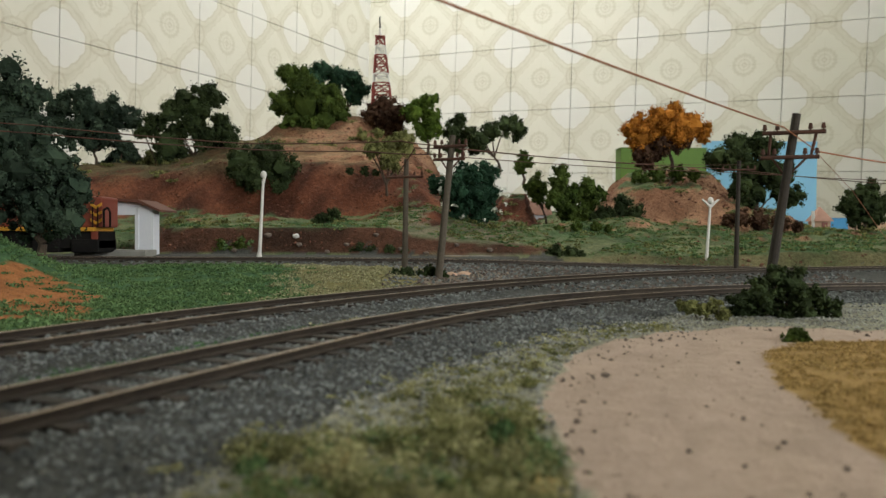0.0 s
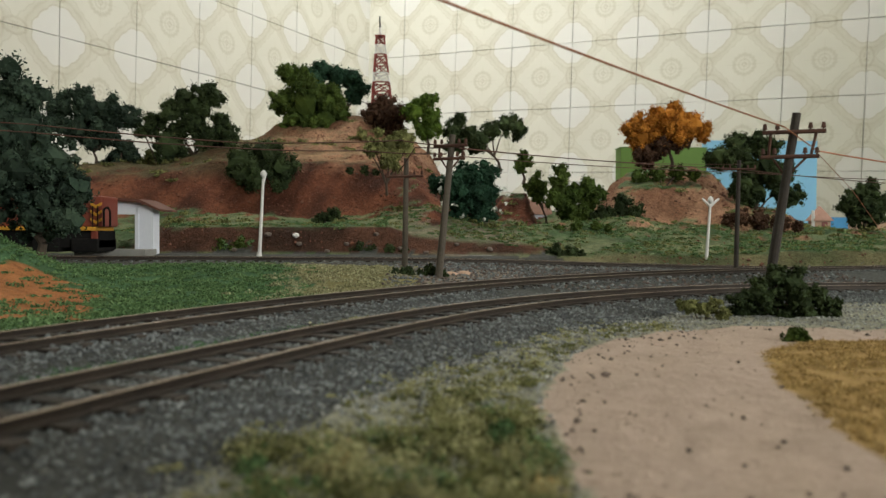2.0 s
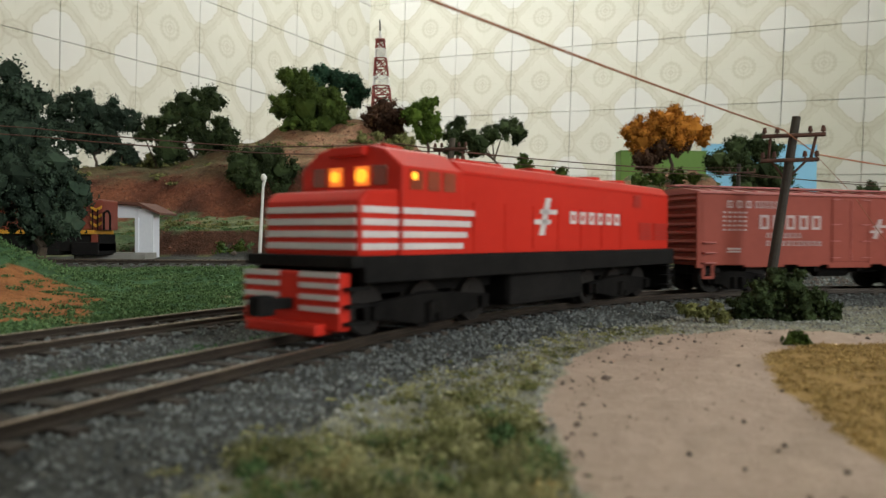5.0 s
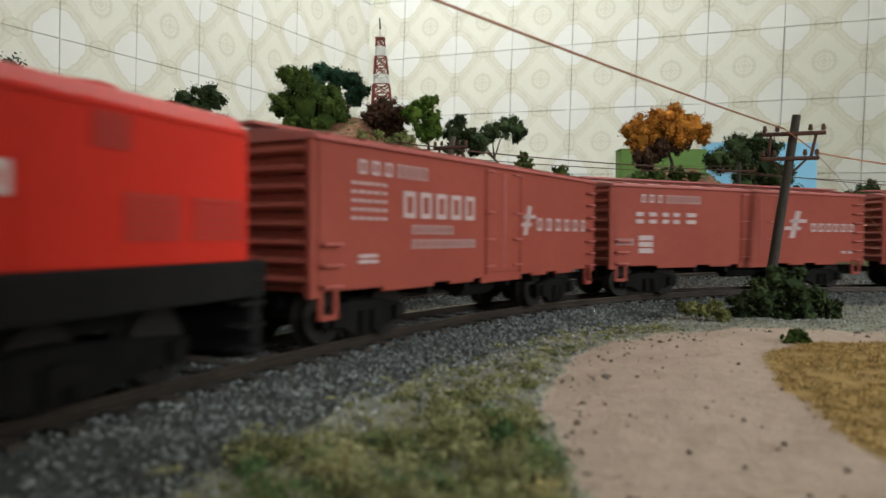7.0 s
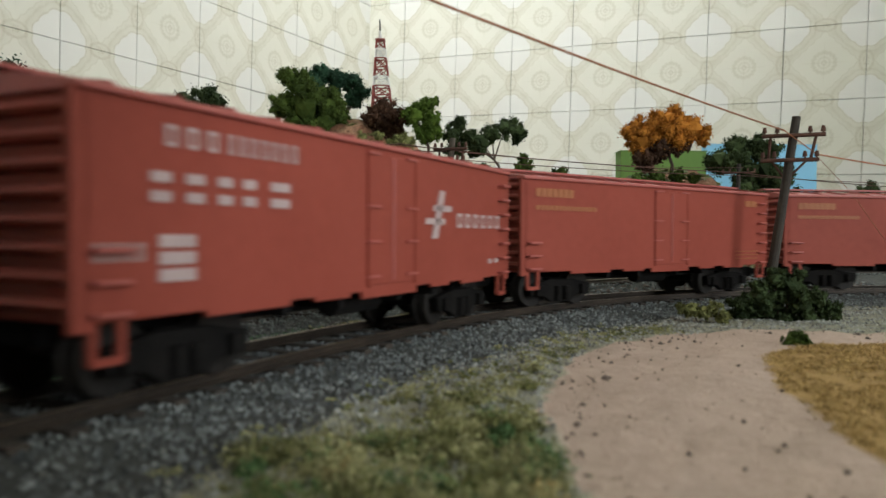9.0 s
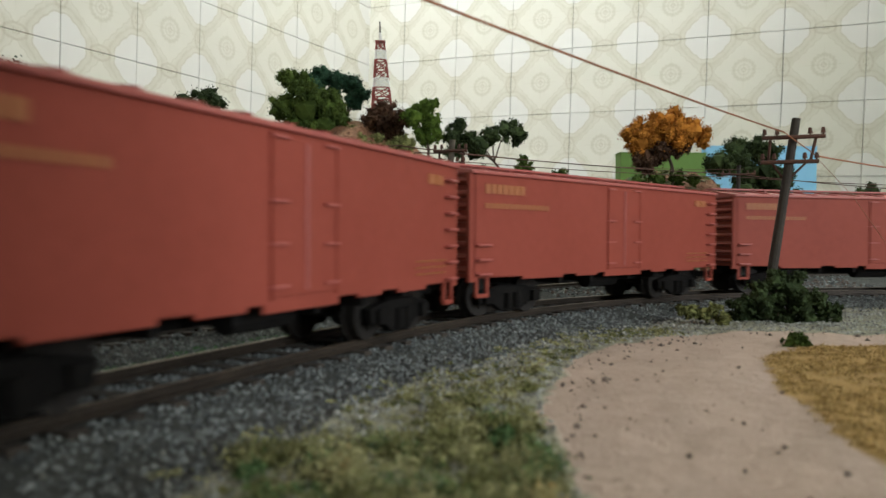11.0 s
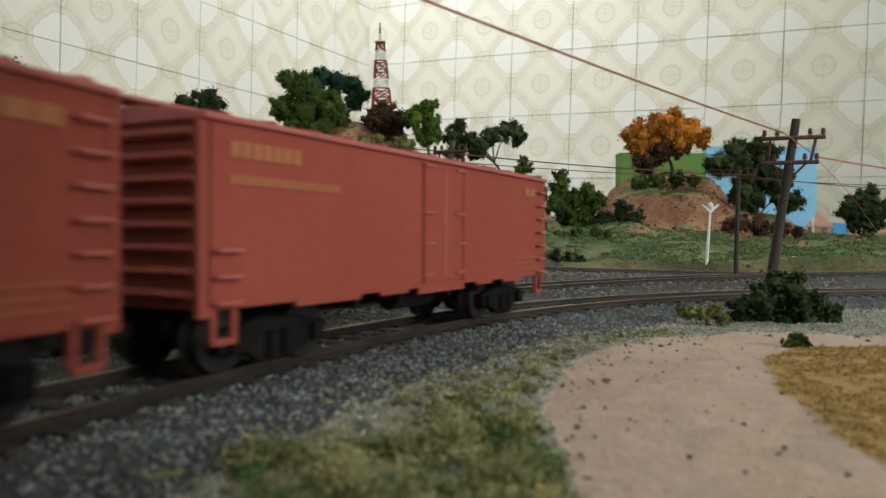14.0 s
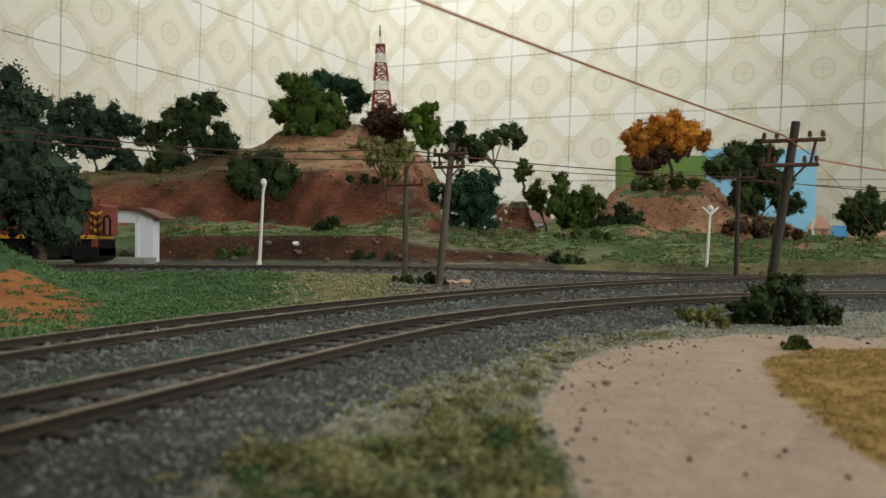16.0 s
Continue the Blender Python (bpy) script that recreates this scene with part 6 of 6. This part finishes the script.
def locomotive():
    loco = thing("diesel_locomotive", pose(0, 0, RAIL_Z), "bright red diesel locomotive with white nose stripes, lit cab", "locomotive")
    W = 0.0155
    z0, z1, top = 0.0172, 0.0384, 0.0405
    hood = ((-W, z0), (W, z0), (W, z1 - 0.0012), (W - 0.0022, z1 + 0.0012), (W - 0.0065, top), (-W + 0.0065, top), (-W + 0.0022, z1 + 0.0012), (-W, z1 - 0.0012))
    part("hood", prism(hood, -0.0855, 0.0455, 0.0004), LOCO_RED, loco)
    cab = ((-W - 0.0004, z0), (W + 0.0004, z0), (W + 0.0004, z1 - 0.0016), (W - 0.0050, top + 0.0004), (W - 0.0090, top + 0.0014), (-W + 0.0090, top + 0.0014), (-W + 0.0050, top + 0.0004), (-W - 0.0004, z1 - 0.0016))
    part("cab", prism(cab, 0.0450, 0.0675, 0.0004), LOCO_RED, loco)
    nose = outline_prism(((0.0670, z0), (0.0795, z0), (0.0795, 0.0290), (0.0770, 0.0312), (0.0670, 0.0318)), -W + 0.0006, W - 0.0006, 0.0008)
    part("nose", nose, LOCO_RED, loco)
    part("headlamp_housing", boxed(0.0665, 0.0690, -0.0055, 0.0055, top - 0.0010, top + 0.0012, 0.0004), LOCO_RED, loco)
    for y in (-0.0096, -0.0042, 0.0042, 0.0096):
        part("front_window", boxed(0.0672, 0.0678, y - 0.0021, y + 0.0021, 0.0328, 0.0372, 0.0001), LIT_PANE if abs(y) < 0.006 else GLASS_DARK, loco, "cab window lit orange from inside")
    for y, r in ((-0.0042, 0.0013), (0.0042, 0.0016)):
        part("headlamp", rod((0.0676, y, 0.0350), (0.0684, y, 0.0350), r, sides=14), HEAD_GLOW, loco, "glowing orange headlamp")
    for s in (-1, 1):
        ys = s * (W + 0.0004)
        lo, hi = sorted((ys - s * 0.0002, ys + s * 0.0002))
        for xa in (0.0648, 0.0588, 0.0528):
            part("side_window", boxed(xa - 0.0044, xa, lo, hi, 0.0318, 0.0362, 0.0001), GLASS_DARK, loco)
        part("cab_lamp", rod((0.0635, s * W, 0.0348), (0.0635, s * (W + 0.0008), 0.0348), 0.0009, sides=12), CAB_GLOW, loco, "glowing orange lamp behind the cab window")
        bm = bmesh.new()
        for z in (0.0186, 0.0212, 0.0238, 0.0264):
            tip = 0.0450 - (z - 0.0186) * 0.6 + 0.0002
            add_box(bm, tip, 0.0672, min(ys, ys + s * 0.0002), max(ys, ys + s * 0.0002), z, z + 0.0014)
            yn = s * (W - 0.0006)
            add_box(bm, 0.0674, 0.0788, min(yn, yn + s * 0.0002), max(yn, yn + s * 0.0002), z, z + 0.0014)
        part("side_stripes", bm, WHITE_INK, loco, "white speed stripes")
        bm = bmesh.new()
        yh = s * W
        lo, hi = sorted((yh - s * 0.0004, yh + s * 0.00025))
        for x0, x1, za, zb in ((-0.0838, -0.0720, 0.0206, 0.0268), (-0.0695, -0.0590, 0.0206, 0.0268), (-0.0600, -0.0540, 0.0318, 0.0362)):
            for k in range(7):
                z = za + (zb - za) * k / 7
                add_box(bm, x0, x1, lo, hi, z, z + (zb - za) / 9)
        part("grille", bm, LOCO_DARK, loco, "louvred radiator grille, slot shade painted as darker red bars")
        bm = bmesh.new()
        for x in (-0.044, -0.030, -0.016, -0.002, 0.012, 0.026, 0.040):
            add_box(bm, x - 0.0003, x + 0.0003, lo, hi, 0.0180, 0.0300)
        add_box(bm, -0.0845, 0.045, lo, hi, 0.0365, 0.0369)
        part("hood_door", bm, LOCO_RED, loco, "seams of the hood doors")
        bm = emblem(0.0058, 0.0272, 0.0102, lo, hi, s)
        part("emblem", bm, WHITE_INK, loco, "white crossed-bar emblem")
        bm = bmesh.new()
        for k in range(6):
            xa = -0.0088 - k * 0.0060
            for bx in ((0.0, 0.0010, 0.0254, 0.0291), (0.0028, 0.0038, 0.0254, 0.0291), (0.0010, 0.0028, 0.0281, 0.0291), (0.0010, 0.0028, 0.0254, 0.0264)):
                add_box(bm, xa - bx[1], xa - bx[0], lo, hi, bx[2], bx[3])
        part("lettering", bm, WHITE_INK, loco, "white lettering")
        part("side_skirt", boxed(-0.0880, 0.0800, min(s * 0.0150, s * 0.0170), max(s * 0.0150, s * 0.0170), 0.0118, 0.0170, 0.0003), BLACK, loco)
        for x in (-0.085, 0.0815):
            for z in (0.0035, 0.0070, 0.0105):
                part("step", boxed(x - 0.003, x + 0.003, min(s * 0.0135, s * 0.0170), max(s * 0.0135, s * 0.0170), z, z + 0.0006), BLACK, loco)
    bm = bmesh.new()
    for z in (0.0186, 0.0212, 0.0238, 0.0264):
        add_box(bm, 0.0794, 0.0798, -W + 0.0016, W - 0.0016, z, z + 0.0014)
    part("nose_stripes", bm, WHITE_INK, loco, "white stripes across the nose")
    part("walkway", boxed(-0.0885, 0.0835, -0.0168, 0.0168, 0.0150, 0.0174, 0.0003), BLACK, loco)
    part("fuel_tank", boxed(-0.021, 0.021, -0.0140, 0.0140, 0.0030, 0.0125, 0.0016), BLACK, loco)
    part("underframe", boxed(-0.078, 0.078, -0.0075, 0.0075, 0.0085, 0.0152), BLACK, loco)
    for sgn in (-1, 1):
        bm = boxed(0.0822, 0.0852, -0.0150, 0.0150, 0.0022, 0.0140, 0.0005)
        add_box(bm, 0.0835, 0.0880, -0.0110, 0.0110, 0.0012, 0.0036, 0.0006)
        p = part("pilot", bm, LOCO_RED if sgn > 0 else BLACK, loco, "red pilot with white stripes" if sgn > 0 else "black rear pilot")
        p.matrix_basis = pose(0 if sgn > 0 else -0.005, 0, 0, 0, 0, 0 if sgn > 0 else 180)
        bm = bmesh.new()
        for z in (0.0060, 0.0084, 0.0108, 0.0130):
            for a, b in ((-0.0146, -0.0032), (0.0032, 0.0146)):
                add_box(bm, 0.0851, 0.0855, a, b, z, z + 0.0011)
        part("pilot_stripes", bm, WHITE_INK if sgn > 0 else BLACK, p)
        bm = boxed(0.0850, 0.0920, -0.0012, 0.0012, 0.0062, 0.0085, 0.0003)
        add_box(bm, 0.0900, 0.0945, -0.0024, 0.0016, 0.0050, 0.0092, 0.0006)
        part("coupler", bm, BLACK, p)
    bm = bmesh.new()
    for x in (-0.066, -0.046):
        add_rod(bm, (x, 0, top), (x, 0, top + 0.0014), 0.0062, sides=20)
    add_box(bm, -0.022, -0.008, -0.003, 0.003, top, top + 0.0020, 0.0004)
    add_box(bm, 0.012, 0.034, -0.0055, 0.0055, top - 0.0003, top + 0.0013, 0.0005)
    part("roof_fans", bm, LOCO_RED, loco)
    bm = bmesh.new()
    for y in (-0.0022, 0.0, 0.0022):
        add_rod(bm, (0.052, y, top + 0.0020), (0.0585, y, top + 0.0020), 0.0007, 0.0011, sides=8)
    add_box(bm, 0.052, 0.0535, -0.003, 0.003, top + 0.0010, top + 0.0022)
    part("horn", bm, LOCO_RED, loco)
    wheels = truck(loco, 0.0520, 3, 0.0400) + truck(loco, -0.0520, 3, 0.0400)
    return loco, wheels, 0.166


TRAIN = []
TRAIN.append((*locomotive(), -0.1760))
for i, (style, words) in enumerate((("cement", "oxide red boxcar with large white lettering"), ("plain", "oxide red boxcar with white emblem and lettering"),
                                    ("yellow", "oxide red boxcar with faded yellow lettering"), ("yellow", "oxide red boxcar with faded yellow lettering"),
                                    ("yellow", "oxide red boxcar with faded yellow lettering"))):
    TRAIN.append((*boxcar(style, words), COUPLED * i))


def motions():
    for ob, wheels, length, off in TRAIN:
        walk(ob, [(k * 0.25, ride(along(k * 0.25) + off, length)) for k in range(65)])
        for w in wheels:
            x = w.location.x
            walk(w, [(k / 15, pose(x, 0, WHEEL_R, 0, math.degrees(-(along(k / 15) - along(0)) / WHEEL_R), 0)) for k in range(241)])


motions()
